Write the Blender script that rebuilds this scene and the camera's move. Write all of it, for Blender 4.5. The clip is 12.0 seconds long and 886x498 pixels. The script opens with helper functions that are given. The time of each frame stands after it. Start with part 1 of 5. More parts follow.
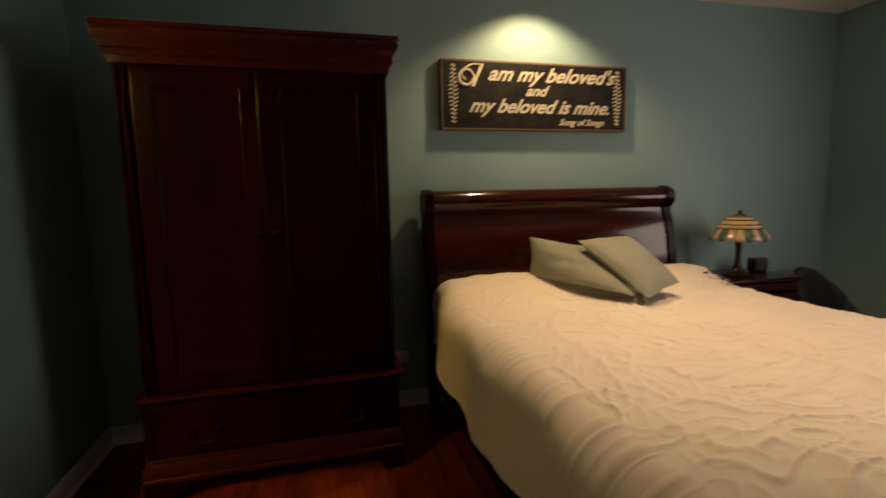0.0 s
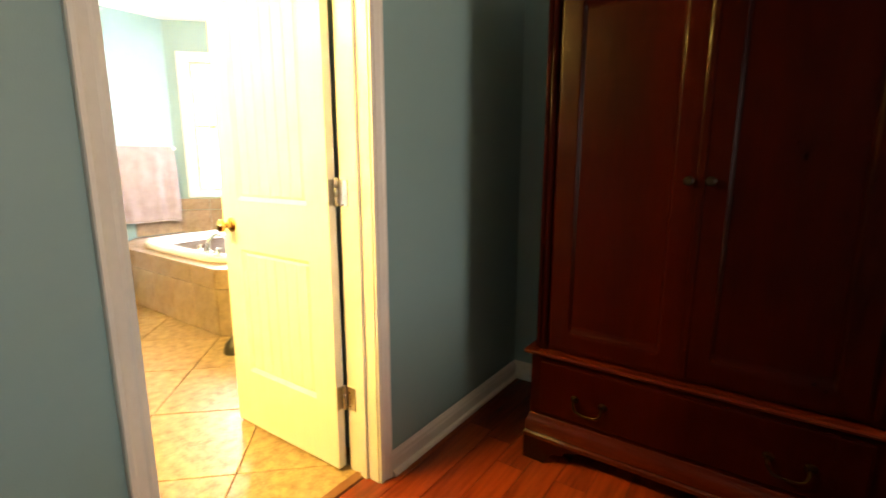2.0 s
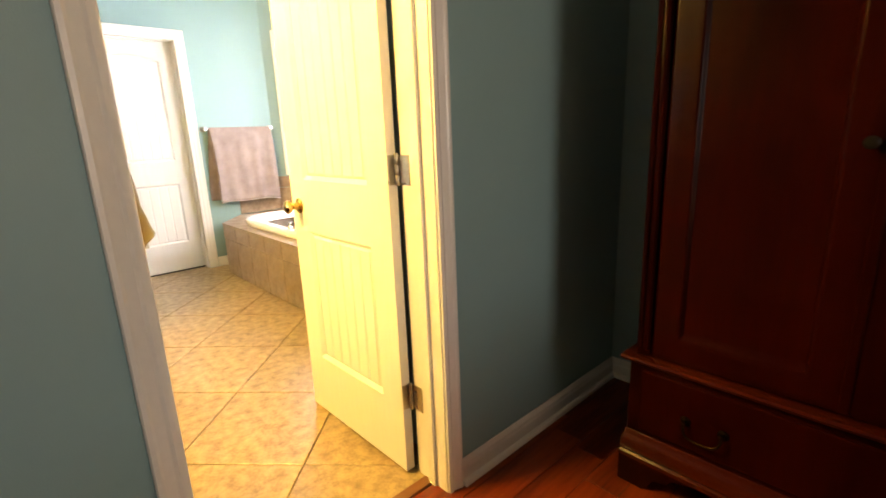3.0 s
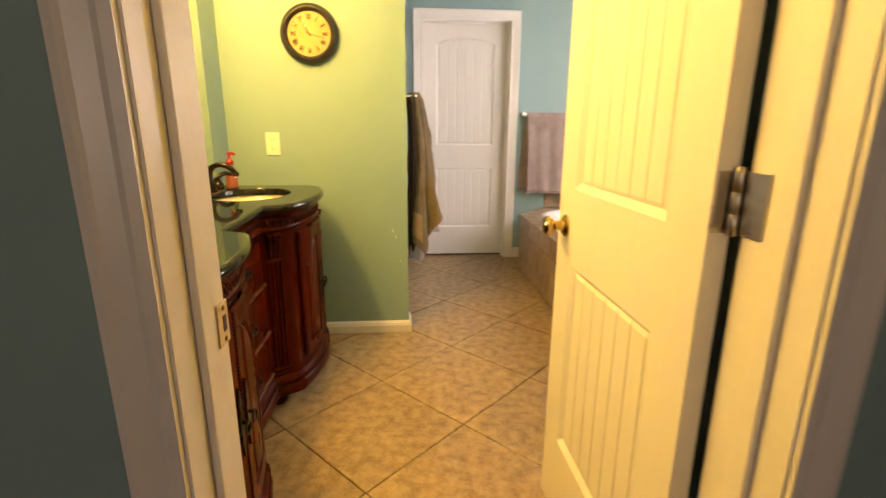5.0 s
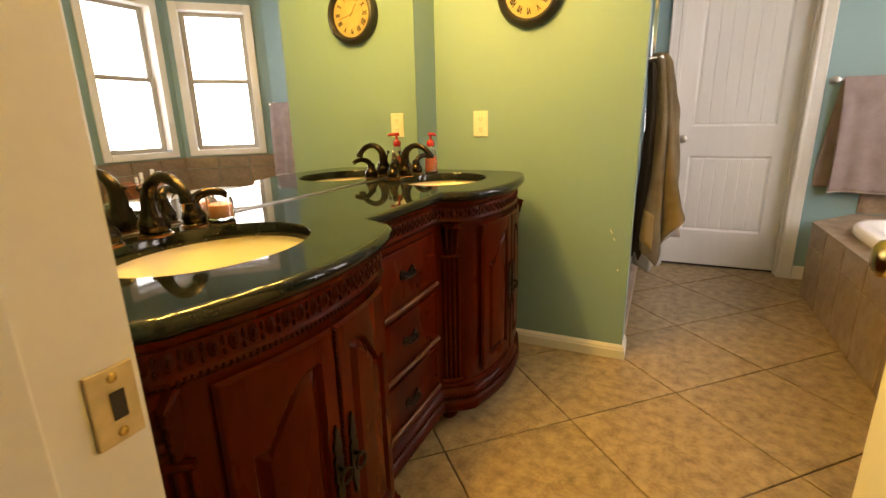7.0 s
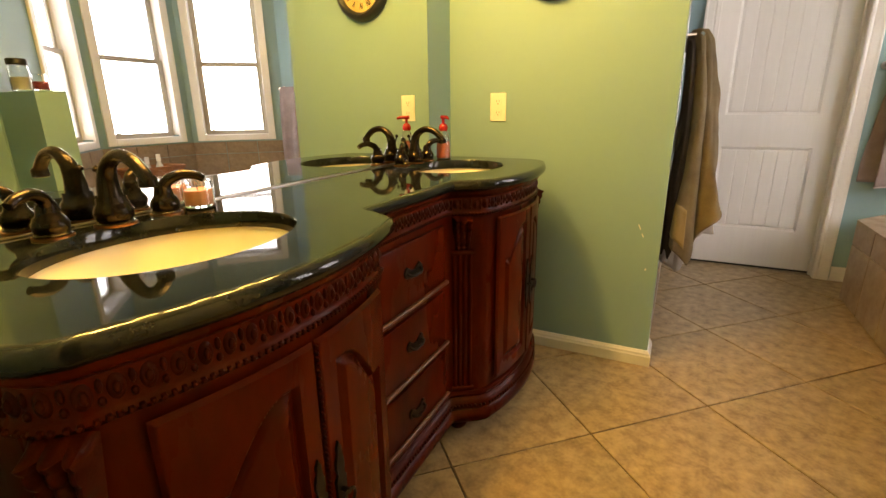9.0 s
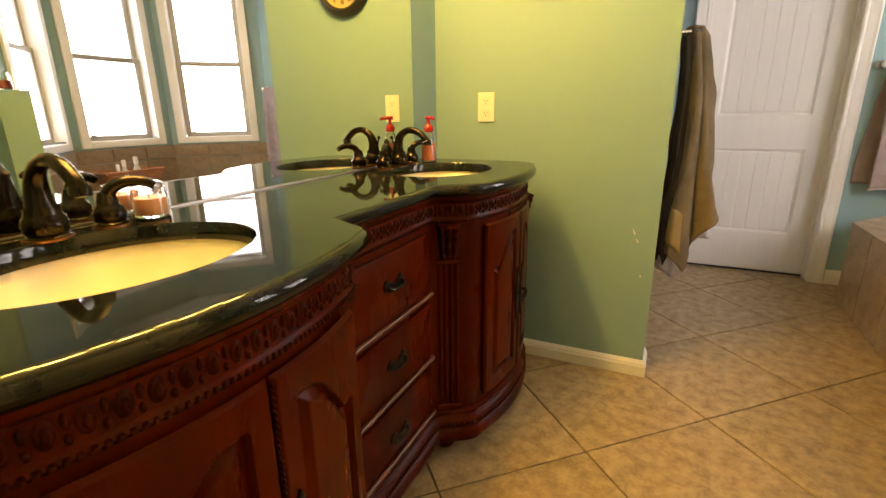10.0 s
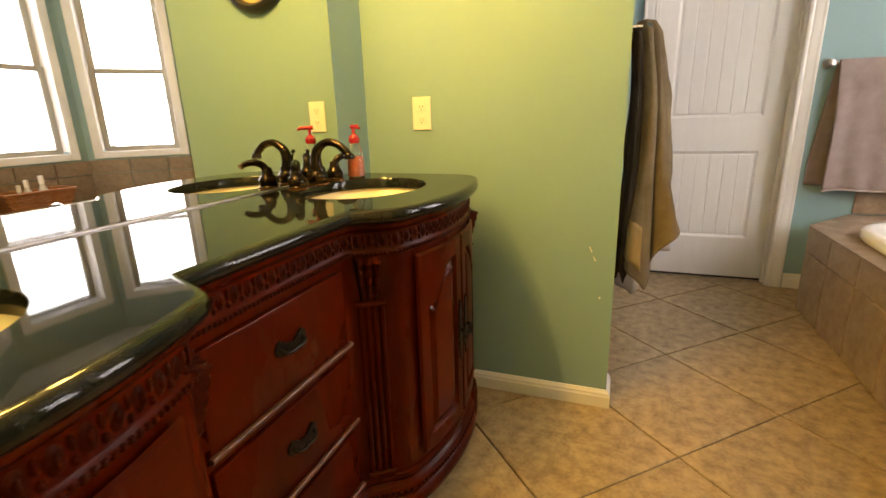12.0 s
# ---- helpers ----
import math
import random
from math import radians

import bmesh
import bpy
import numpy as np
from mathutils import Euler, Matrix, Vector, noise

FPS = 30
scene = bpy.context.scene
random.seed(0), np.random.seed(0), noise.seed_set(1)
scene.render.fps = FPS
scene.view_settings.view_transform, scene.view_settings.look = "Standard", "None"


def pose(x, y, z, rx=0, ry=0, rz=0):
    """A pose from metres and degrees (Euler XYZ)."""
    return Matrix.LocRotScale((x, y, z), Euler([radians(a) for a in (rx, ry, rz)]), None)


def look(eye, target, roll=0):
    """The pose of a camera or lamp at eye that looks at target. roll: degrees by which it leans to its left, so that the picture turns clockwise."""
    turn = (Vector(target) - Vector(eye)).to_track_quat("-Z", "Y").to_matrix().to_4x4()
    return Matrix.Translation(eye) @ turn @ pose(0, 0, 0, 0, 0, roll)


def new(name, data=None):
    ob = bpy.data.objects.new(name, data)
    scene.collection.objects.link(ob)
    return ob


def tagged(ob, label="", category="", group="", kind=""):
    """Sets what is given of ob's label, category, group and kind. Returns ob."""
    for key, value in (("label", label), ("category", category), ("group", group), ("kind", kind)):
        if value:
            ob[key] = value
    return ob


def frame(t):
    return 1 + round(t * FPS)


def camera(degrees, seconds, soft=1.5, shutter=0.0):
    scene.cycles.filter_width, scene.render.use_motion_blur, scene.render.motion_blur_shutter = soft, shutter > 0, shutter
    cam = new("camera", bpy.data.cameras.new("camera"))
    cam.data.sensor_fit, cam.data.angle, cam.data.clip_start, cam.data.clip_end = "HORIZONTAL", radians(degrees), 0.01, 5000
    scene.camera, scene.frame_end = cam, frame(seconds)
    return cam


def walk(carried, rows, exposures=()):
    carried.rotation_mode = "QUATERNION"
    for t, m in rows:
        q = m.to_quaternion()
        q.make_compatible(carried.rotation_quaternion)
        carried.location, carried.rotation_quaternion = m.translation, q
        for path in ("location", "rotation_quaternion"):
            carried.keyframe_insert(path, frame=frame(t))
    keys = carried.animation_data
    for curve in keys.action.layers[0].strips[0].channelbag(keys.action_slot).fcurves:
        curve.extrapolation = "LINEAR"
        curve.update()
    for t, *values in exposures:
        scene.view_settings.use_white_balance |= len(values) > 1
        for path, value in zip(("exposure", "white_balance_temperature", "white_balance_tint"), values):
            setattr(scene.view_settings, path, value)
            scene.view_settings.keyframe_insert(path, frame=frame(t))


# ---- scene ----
cam = camera(86.4, 12.0, shutter=0.45)
PATH = [
    (0, (0.754, 0.686, 1.281), (1.247, 2.61, 1.047), -1.2),
    (0.5, (0.729, 0.772, 1.249), (0.894, 2.747, 0.977), -0.7),
    (1, (0.746, 0.889, 1.24), (0.520, 2.854, 0.942), 0.9),
    (1.5, (0.732, 0.999, 1.225), (0.048, 2.849, 0.892), 1.8),
    (2, (0.727, 1.144, 1.196), (-0.405, 2.751, 0.828), 0.0),
    (2.5, (0.696, 1.301, 1.191), (-0.619, 2.741, 0.747), -2.1),
    (4.3, (0.304, 1.678, 1.188), (-1.531, 2.317, 0.714), 0.6),
    (4.5, (0.233, 1.764, 1.194), (-1.655, 2.213, 0.712), 0.5),
    (5, (0.101, 1.818, 1.188), (-1.831, 1.967, 0.692), 0.3),
    (5.5, (-0.058, 1.856, 1.16), (-1.987, 1.714, 0.648), 0.6),
    (6, (-0.163, 1.877, 1.156), (-2.048, 1.476, 0.621), 0.7),
    (6.5, (-0.265, 1.914, 1.141), (-2.076, 1.259, 0.602), -0.4),
    (7, (-0.341, 1.914, 1.126), (-2.091, 1.104, 0.597), -1.3),
    (9, (-0.492, 1.851, 1.094), (-2.209, 0.995, 0.528), -0.7),
    (9.5, (-0.527, 1.838, 1.093), (-2.248, 0.993, 0.522), -0.7),
    (10, (-0.589, 1.823, 1.088), (-2.324, 1.003, 0.528), -0.7),
    (10.5, (-0.653, 1.808, 1.09), (-2.398, 1.006, 0.533), -0.9),
    (11, (-0.691, 1.807, 1.098), (-2.453, 1.037, 0.548), -1.1),
    (11.5, (-0.754, 1.817, 1.093), (-2.537, 1.087, 0.556), -1.2),
    (12, (-0.858, 1.811, 1.088), (-2.661, 1.132, 0.549), -1.7),
]
EXPOSURES = [(0, -0.58, 6850, 20), (0.5, 0.03, 6950, 21), (1, 0.75, 7050, 22), (1.5, 1.3, 6950, 19), (2, 1.45, 6800, 17), (2.7, 1.2, 6850, 18), (4.3, 0.04, 7250, 23), (5, -0.09, 7650, 25), (5.5, -0.24, 7850, 25), (6, -0.38, 7650, 25), (7, -0.42, 7400, 22), (9, -0.36, 7250, 22), (12, -0.27, 7150, 21)]
walk(cam, [(t, look(eye, target, roll)) for t, eye, target, roll in PATH], EXPOSURES)

# ---- world, sun, large lights ----
world = bpy.data.worlds.new("world")
scene.world = world
world.use_nodes = True
wt = world.node_tree
sky = wt.nodes.new("ShaderNodeTexSky")
sky.sky_type, sky.sun_disc = "NISHITA", False
sky.sun_elevation, sky.sun_rotation = radians(40), radians(60)
wt.links.new(sky.outputs[0], wt.nodes["Background"].inputs[0])
wt.nodes["Background"].inputs[1].default_value = 0.1

WARM = (1.0, 0.62, 0.13)


def lamp(name, kind, power, colour, m, **more):
    data = bpy.data.lights.new(name, kind)
    data.energy, data.color = power, colour
    if "size" in more:
        data.shape, data.size, data.size_y = "RECTANGLE", more["size"], more["size_y"]
    if "radius" in more:
        data.shadow_soft_size = more["radius"]
    if "cone" in more:
        data.spot_size, data.spot_blend = radians(more["cone"]), more["blend"]
    ob = new(name, data)
    ob.matrix_world = m
    return ob


# bedroom window daylight, recessed spot over the bed, vanity bulbs
lamp("bedroom_daylight", "AREA", 19, (1.0, 0.88, 0.72), look((4.38, 1.45, 1.45), (1.3, 2.15, 0.8)), size=0.8, size_y=1.1)
lamp("bedroom_downlight", "SPOT", 108, (1.0, 0.75, 0.46), look((2.05, 1.9, 2.495), (2.15, 2.1, 0.0)), radius=0.05, cone=80, blend=0.7)
lamp("bedroom_spot", "SPOT", 105, (1.0, 0.72, 0.36), look((2.02, 3.12, 2.495), (2.02, 3.2, 0.0)), radius=0.04, cone=125, blend=0.5)
BULBS = [(-1.78, 1.03, 2.12), (-1.52, 1.03, 2.12), (-1.26, 1.03, 2.12), (-1.0, 1.03, 2.12)]
for b in BULBS:
    lamp("vanity_bulb", "POINT", 37, WARM, Matrix.Translation(b), radius=0.045)

# ---- materials ----


def material(name, a, b=None, rough=0.5, metal=0.0, big=3.0, fine=60.0, mix=0.5, bump=0.0, bump_scale=200.0, stretch=(1, 1, 1), coat=0.0, rough_var=0.1, random_tint=0.0, spec=0.5):
    """Principled surface with colour variation at two scales, uneven gloss and fine relief."""
    m = bpy.data.materials.new(name)
    m.use_nodes = True
    nt = m.node_tree
    n, l = nt.nodes, nt.links
    p = n["Principled BSDF"]
    b = b or tuple(c * 0.85 for c in a)
    tc = n.new("ShaderNodeTexCoord")
    mp = n.new("ShaderNodeMapping")
    mp.inputs["Scale"].default_value = stretch
    l.new(tc.outputs["Object"], mp.inputs[0])
    n1, n2 = n.new("ShaderNodeTexNoise"), n.new("ShaderNodeTexNoise")
    n1.inputs["Scale"].default_value, n2.inputs["Scale"].default_value = big, fine
    n1.inputs["Detail"].default_value, n2.inputs["Detail"].default_value = 6, 4
    for t in (n1, n2):
        l.new(mp.outputs[0], t.inputs["Vector"])
    add = n.new("ShaderNodeMath")
    add.operation = "MULTIPLY_ADD"
    l.new(n2.outputs[0], add.inputs[0])
    add.inputs[1].default_value = 0.4
    l.new(n1.outputs[0], add.inputs[2])
    ramp = n.new("ShaderNodeMapRange")
    ramp.inputs["From Min"].default_value, ramp.inputs["From Max"].default_value = 0.7 - mix * 0.5, 0.7 + mix * 0.5
    l.new(add.outputs[0], ramp.inputs[0])
    src = ramp.outputs[0]
    mx = n.new("ShaderNodeMix")
    mx.data_type = "RGBA"
    mx.inputs[6].default_value, mx.inputs[7].default_value = (*a, 1), (*b, 1)
    l.new(src, mx.inputs[0])
    col = mx.outputs[2]
    if random_tint:
        info = n.new("ShaderNodeObjectInfo")
        mr = n.new("ShaderNodeMapRange")
        mr.inputs["To Min"].default_value, mr.inputs["To Max"].default_value = 1 - random_tint, 1 + random_tint
        l.new(info.outputs["Random"], mr.inputs[0])
        hs = n.new("ShaderNodeHueSaturation")
        l.new(mr.outputs[0], hs.inputs["Value"])
        l.new(col, hs.inputs["Color"])
        col = hs.outputs[0]
    l.new(col, p.inputs["Base Color"])
    rr = n.new("ShaderNodeMapRange")
    rr.inputs["To Min"].default_value, rr.inputs["To Max"].default_value = max(0.02, rough - rough_var), min(1, rough + rough_var)
    l.new(n1.outputs[0], rr.inputs[0])
    l.new(rr.outputs[0], p.inputs["Roughness"])
    p.inputs["Metallic"].default_value = metal
    p.inputs["Coat Weight"].default_value = coat
    p.inputs["Coat Roughness"].default_value = 0.08
    p.inputs["Specular IOR Level"].default_value = spec
    if bump:
        n3 = n.new("ShaderNodeTexNoise")
        n3.inputs["Scale"].default_value, n3.inputs["Detail"].default_value = bump_scale, 3
        l.new(mp.outputs[0], n3.inputs["Vector"])
        bp = n.new("ShaderNodeBump")
        bp.inputs["Strength"].default_value, bp.inputs["Distance"].default_value = bump, 0.004
        l.new(n3.outputs[0], bp.inputs["Height"])
        l.new(bp.outputs[0], p.inputs["Normal"])
    return m


def clear(name, tint, rough=0.0, shade=1.0):
    m = bpy.data.materials.new(name)
    m.use_nodes = True
    p = m.node_tree.nodes["Principled BSDF"]
    p.inputs["Base Color"].default_value = (*tint, 1)
    p.inputs["Transmission Weight"].default_value = 1
    p.inputs["Roughness"].default_value = rough
    p.inputs["IOR"].default_value = 1.45
    return m


def glow(name, colour, power):
    m = bpy.data.materials.new(name)
    m.use_nodes = True
    p = m.node_tree.nodes["Principled BSDF"]
    p.inputs["Base Color"].default_value = (*colour, 1)
    p.inputs["Emission Color"].default_value = (*colour, 1)
    p.inputs["Emission Strength"].default_value = power
    return m


PAINT = material("wall_paint", (0.207, 0.335, 0.352), (0.23, 0.36, 0.377), rough=0.55, big=1.5, fine=40, mix=0.9, bump=0.08, bump_scale=260)
CEIL = material("ceiling_paint", (0.74, 0.72, 0.68), (0.68, 0.66, 0.62), rough=0.85, bump=0.25, bump_scale=120)
WHITE = material("white_trim", (0.78, 0.76, 0.72), (0.70, 0.68, 0.64), rough=0.32, big=4, bump=0.04, bump_scale=90, rough_var=0.08)
LEAFW = material("door_white", (0.80, 0.78, 0.74), (0.73, 0.71, 0.67), rough=0.35, big=3, bump=0.06, bump_scale=60, stretch=(1, 1, 0.1))
# Base pushed near black: the deep shade on these faces is in the colour.
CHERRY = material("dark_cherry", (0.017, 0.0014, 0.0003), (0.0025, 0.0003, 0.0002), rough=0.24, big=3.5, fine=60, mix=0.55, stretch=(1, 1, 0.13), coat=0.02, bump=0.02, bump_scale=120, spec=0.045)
# Same cherry left lighter and glossier, so mouldings and headboard stand out.
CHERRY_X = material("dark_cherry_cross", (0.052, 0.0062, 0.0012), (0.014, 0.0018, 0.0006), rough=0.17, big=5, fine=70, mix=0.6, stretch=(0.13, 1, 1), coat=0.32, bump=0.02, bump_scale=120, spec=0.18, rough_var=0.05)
VWOOD = material("vanity_wood", (0.088, 0.0080, 0.0009), (0.017, 0.0017, 0.0004), rough=0.28, big=5, fine=45, mix=0.6, stretch=(1, 1, 0.3), coat=0.03, bump=0.05, bump_scale=80, spec=0.055)
# Paler than the cabinet wood, for the drawers' lower lips only.
PALE_LIP = material("pale_drawer_edge", (0.15, 0.052, 0.019), (0.06, 0.015, 0.005), rough=0.35, big=20, fine=90, mix=0.6)
VDARK = material("vanity_carving", (0.062, 0.0066, 0.0012), (0.012, 0.0017, 0.0006), rough=0.34, big=30, fine=150, mix=0.8, coat=0.0, bump=0.10, bump_scale=160, spec=0.07)
FLOORW = material("floor_wood", (0.20, 0.032, 0.0075), (0.045, 0.007, 0.0025), rough=0.24, big=7, fine=60, mix=0.5, stretch=(1, 0.09, 1), coat=0.12, random_tint=0.18, bump=0.04, bump_scale=150, spec=0.3)
GRANITE = material("black_granite", (0.003, 0.0036, 0.0034), (0.013, 0.0145, 0.013), rough=0.035, big=14, fine=220, mix=0.5, rough_var=0.015, spec=0.27)
BASIN = material("biscuit_ceramic", (0.80, 0.73, 0.58), (0.78, 0.70, 0.55), rough=0.12, coat=0.5, rough_var=0.04)
TUB = material("white_acrylic", (0.83, 0.83, 0.82), (0.80, 0.80, 0.79), rough=0.15, coat=0.4, rough_var=0.05)
TILE = material("floor_tile", (0.42, 0.30, 0.15), (0.155, 0.10, 0.044), rough=0.33, big=19, fine=70, mix=0.52, random_tint=0.08, bump=0.12, bump_scale=45, rough_var=0.12)
TILE2 = material("tub_tile", (0.30, 0.225, 0.150), (0.17, 0.118, 0.072), rough=0.35, big=11, fine=44, mix=0.55, random_tint=0.1, bump=0.12, bump_scale=45)
GROUT = material("grout", (0.055, 0.035, 0.02), (0.035, 0.022, 0.013), rough=0.9, big=8, bump=0.3, bump_scale=300)
BRONZE = material("oil_rubbed_bronze", (0.030, 0.022, 0.016), (0.014, 0.010, 0.008), rough=0.25, metal=0.9, big=20, fine=120, mix=0.8)
COPPER = material("worn_copper_ring", (0.35, 0.16, 0.06), (0.2, 0.09, 0.04), rough=0.3, metal=1, big=30)
BRASS = material("antique_brass", (0.55, 0.40, 0.17), (0.42, 0.29, 0.11), rough=0.24, metal=1, big=25)
NICKEL = material("satin_nickel", (0.55, 0.52, 0.47), (0.45, 0.42, 0.38), rough=0.3, metal=1, big=25)
CHROME = material("chrome", (0.8, 0.8, 0.8), (0.74, 0.74, 0.74), rough=0.08, metal=1, rough_var=0.04)
IRON = material("dark_pull_metal", (0.022, 0.018, 0.015), (0.012, 0.01, 0.009), rough=0.4, metal=0.8, big=40, fine=200)
DUVET = material("cream_cotton", (0.74, 0.655, 0.555), (0.68, 0.595, 0.50), rough=0.9, big=3, fine=90, bump=0.25, bump_scale=420, spec=0.2)
SHAM = material("sage_cushion_cloth", (0.27, 0.265, 0.215), (0.22, 0.22, 0.18), rough=0.75, big=8, fine=200, bump=0.3, bump_scale=500)
TAUPE = material("mauve_terry", (0.34, 0.275, 0.265), (0.25, 0.20, 0.195), rough=0.95, big=12, fine=260, bump=0.9, bump_scale=520, spec=0.1)
TAN = material("tan_terry", (0.25, 0.195, 0.12), (0.16, 0.122, 0.075), rough=0.95, big=12, fine=260, bump=0.9, bump_scale=520, spec=0.1)
BAND = material("towel_band", (0.36, 0.24, 0.085), (0.28, 0.185, 0.065), rough=0.6, big=14, fine=200, bump=0.3, bump_scale=400)
BLACKP = material("black_plastic", (0.014, 0.013, 0.013), (0.02, 0.019, 0.018), rough=0.35)
DIAL = material("aged_clock_paper", (0.55, 0.43, 0.22), (0.42, 0.30, 0.13), rough=0.6, big=14, fine=60, mix=0.9)
IVORY = material("ivory_plastic", (0.80, 0.77, 0.69), (0.76, 0.73, 0.65), rough=0.35)
INK = material("dark_print", (0.03, 0.02, 0.012), rough=0.7)
SIGNB = material("black_distressed_board", (0.006, 0.0055, 0.006), (0.022, 0.020, 0.020), rough=0.55, big=10, fine=40, mix=0.5, bump=0.15, bump_scale=90, spec=0.15)
SIGNE = material("worn_sign_edge", (0.10, 0.06, 0.04), (0.18, 0.11, 0.07), rough=0.7, big=24, fine=90, mix=0.6, bump=0.3)
CREAMP = material("cream_lettering", (0.66, 0.60, 0.48), (0.42, 0.38, 0.30), rough=0.7, big=30, fine=120, mix=0.8)
RED = material("red_pump_plastic", (0.30, 0.009, 0.012), (0.24, 0.007, 0.010), rough=0.25)
SOAP = material("pink_liquid_soap", (0.62, 0.17, 0.09), (0.55, 0.14, 0.08), rough=0.15, coat=0.8)
LABEL = material("pale_paper_label", (0.62, 0.5, 0.35), (0.55, 0.43, 0.28), rough=0.5)
WAX = material("peach_wax", (0.80, 0.33, 0.16), (0.72, 0.28, 0.13), rough=0.45)
WAXR = material("red_wax", (0.35, 0.02, 0.02), rough=0.4)
WAXC = material("cream_wax", (0.7, 0.6, 0.42), rough=0.4)
WICKER = material("brown_wicker", (0.40, 0.165, 0.06), (0.22, 0.085, 0.03), rough=0.55, big=20, fine=120, mix=0.8, bump=0.4)
SASH = material("window_vinyl", (0.40, 0.385, 0.35), (0.34, 0.325, 0.295), rough=0.4)
PANE = clear("clear_glass", (0.98, 0.99, 0.99))
JAR = clear("jar_glass", (0.95, 0.97, 0.96))
BOTTLE = clear("clear_bottle", (0.96, 0.95, 0.93), 0.05)
DAY = glow("overcast_daylight", (0.97, 0.96, 0.985), 11.5)
DIM = glow("dim_overcast_daylight", (1.0, 0.985, 0.96), 1.2)
GLASSA = material("amber_stained_glass", (0.66, 0.49, 0.26), (0.55, 0.37, 0.17), rough=0.2, big=18)
GLASSG = material("green_stained_glass", (0.05, 0.12, 0.08), (0.10, 0.16, 0.11), rough=0.2, big=18)
GLASSP = material("pink_stained_glass", (0.58, 0.36, 0.27), (0.5, 0.38, 0.25), rough=0.2, big=18)
LEAD = material("lead_came", (0.02, 0.018, 0.016), rough=0.5, metal=0.5)
DARKC = material("dark_cloth", (0.016, 0.015, 0.014), (0.024, 0.022, 0.02), rough=0.85, bump=0.3)
MIRROR = bpy.data.materials.new("mirror_silver")
MIRROR.use_nodes = True
MIRROR.node_tree.nodes["Principled BSDF"].inputs["Base Color"].default_value = (0.9, 0.92, 0.9, 1)
MIRROR.node_tree.nodes["Principled BSDF"].inputs["Metallic"].default_value = 1
MIRROR.node_tree.nodes["Principled BSDF"].inputs["Roughness"].default_value = 0.0

# ---- mesh helpers ----
ORIGIN = {}


def thing(name, loc, label="", category="", group="", kind=""):
    ob = new(name)
    ob.location = loc
    ORIGIN[ob] = Vector(loc)
    return tagged(ob, label, category, group, kind)


def part(name, bm, mat, parent=None, label="", smooth=False, category="", kind="", group=""):
    """One bmesh in world coordinates as one mesh object, under its thing or part."""
    org = ORIGIN.get(parent, Vector((0, 0, 0)))
    bmesh.ops.translate(bm, verts=bm.verts, vec=-org)
    bmesh.ops.recalc_face_normals(bm, faces=bm.faces)
    me = bpy.data.meshes.new(name)
    bm.to_mesh(me)
    bm.free()
    me.materials.append(mat)
    if smooth:
        me.polygons.foreach_set("use_smooth", [True] * len(me.polygons))
        try:
            me.set_sharp_from_angle(angle=radians(40))
        except AttributeError:
            pass
    ob = new(name, me)
    if parent is not None:
        ob.parent = parent
    ORIGIN[ob] = org
    return tagged(ob, label, category, group, kind)


def structure(name, bm, mat, label="", category="", smooth=False):
    return part(name, bm, mat, None, label, smooth, category, "structure")


def box(x0, x1, y0, y1, z0, z1, bevel=0.0, bm=None, m=None):
    bm = bm or bmesh.new()
    got = bmesh.ops.create_cube(bm, size=1)["verts"]
    for v in got:
        v.co = Vector((x0 + (v.co.x + 0.5) * (x1 - x0), y0 + (v.co.y + 0.5) * (y1 - y0), z0 + (v.co.z + 0.5) * (z1 - z0)))
    if bevel:
        es = {e for v in got for e in v.link_edges}
        r = bmesh.ops.bevel(bm, geom=list(es), offset=bevel, segments=2, affect="EDGES", profile=0.5)
        got = list({v for f in r["faces"] for v in f.verts} | {v for v in got if v.is_valid})
    if m is not None:
        bmesh.ops.transform(bm, matrix=m, verts=list({v for v in got if v.is_valid}))
    return bm


def turned(profile, centre, n=32, m=None, bm=None):
    """A lathe: profile of (radius, z) about the upright axis at centre."""
    bm = bm or bmesh.new()
    rings, made = [], []
    for r, z in profile:
        if r < 1e-5:
            ring = [bm.verts.new((0, 0, z))]
        else:
            ring = [bm.verts.new((r * math.cos(2 * math.pi * i / n), r * math.sin(2 * math.pi * i / n), z)) for i in range(n)]
        rings.append(ring)
        made += ring
    for a, b in zip(rings, rings[1:]):
        for i in range(n):
            q = [a[i % len(a)], a[(i + 1) % len(a)], b[(i + 1) % len(b)], b[i % len(b)]]
            q = list(dict.fromkeys(q))
            if len(q) > 2:
                bm.faces.new(q)
    mm = Matrix.Translation(centre) @ (m or Matrix())
    bmesh.ops.transform(bm, matrix=mm, verts=made)
    return bm


def tube(points, radii, n=12, bm=None):
    """A round bar along points, with its radius at each, closed at both ends."""
    bm = bm or bmesh.new()
    pts = [Vector(p) for p in points]
    if not isinstance(radii, (list, tuple)):
        radii = [radii] * len(pts)
    side = None
    rings = []
    for i, p in enumerate(pts):
        d = (pts[min(i + 1, len(pts) - 1)] - pts[max(i - 1, 0)]).normalized()
        if side is None:
            side = d.orthogonal().normalized()
        side = (side - d * side.dot(d)).normalized()
        up = d.cross(side)
        rings.append([bm.verts.new(p + radii[i] * (math.cos(2 * math.pi * k / n) * side + math.sin(2 * math.pi * k / n) * up)) for k in range(n)])
    for a, b in zip(rings, rings[1:]):
        for k in range(n):
            bm.faces.new((a[k], a[(k + 1) % n], b[(k + 1) % n], b[k]))
    bm.faces.new(rings[0][::-1])
    bm.faces.new(rings[-1])
    return bm


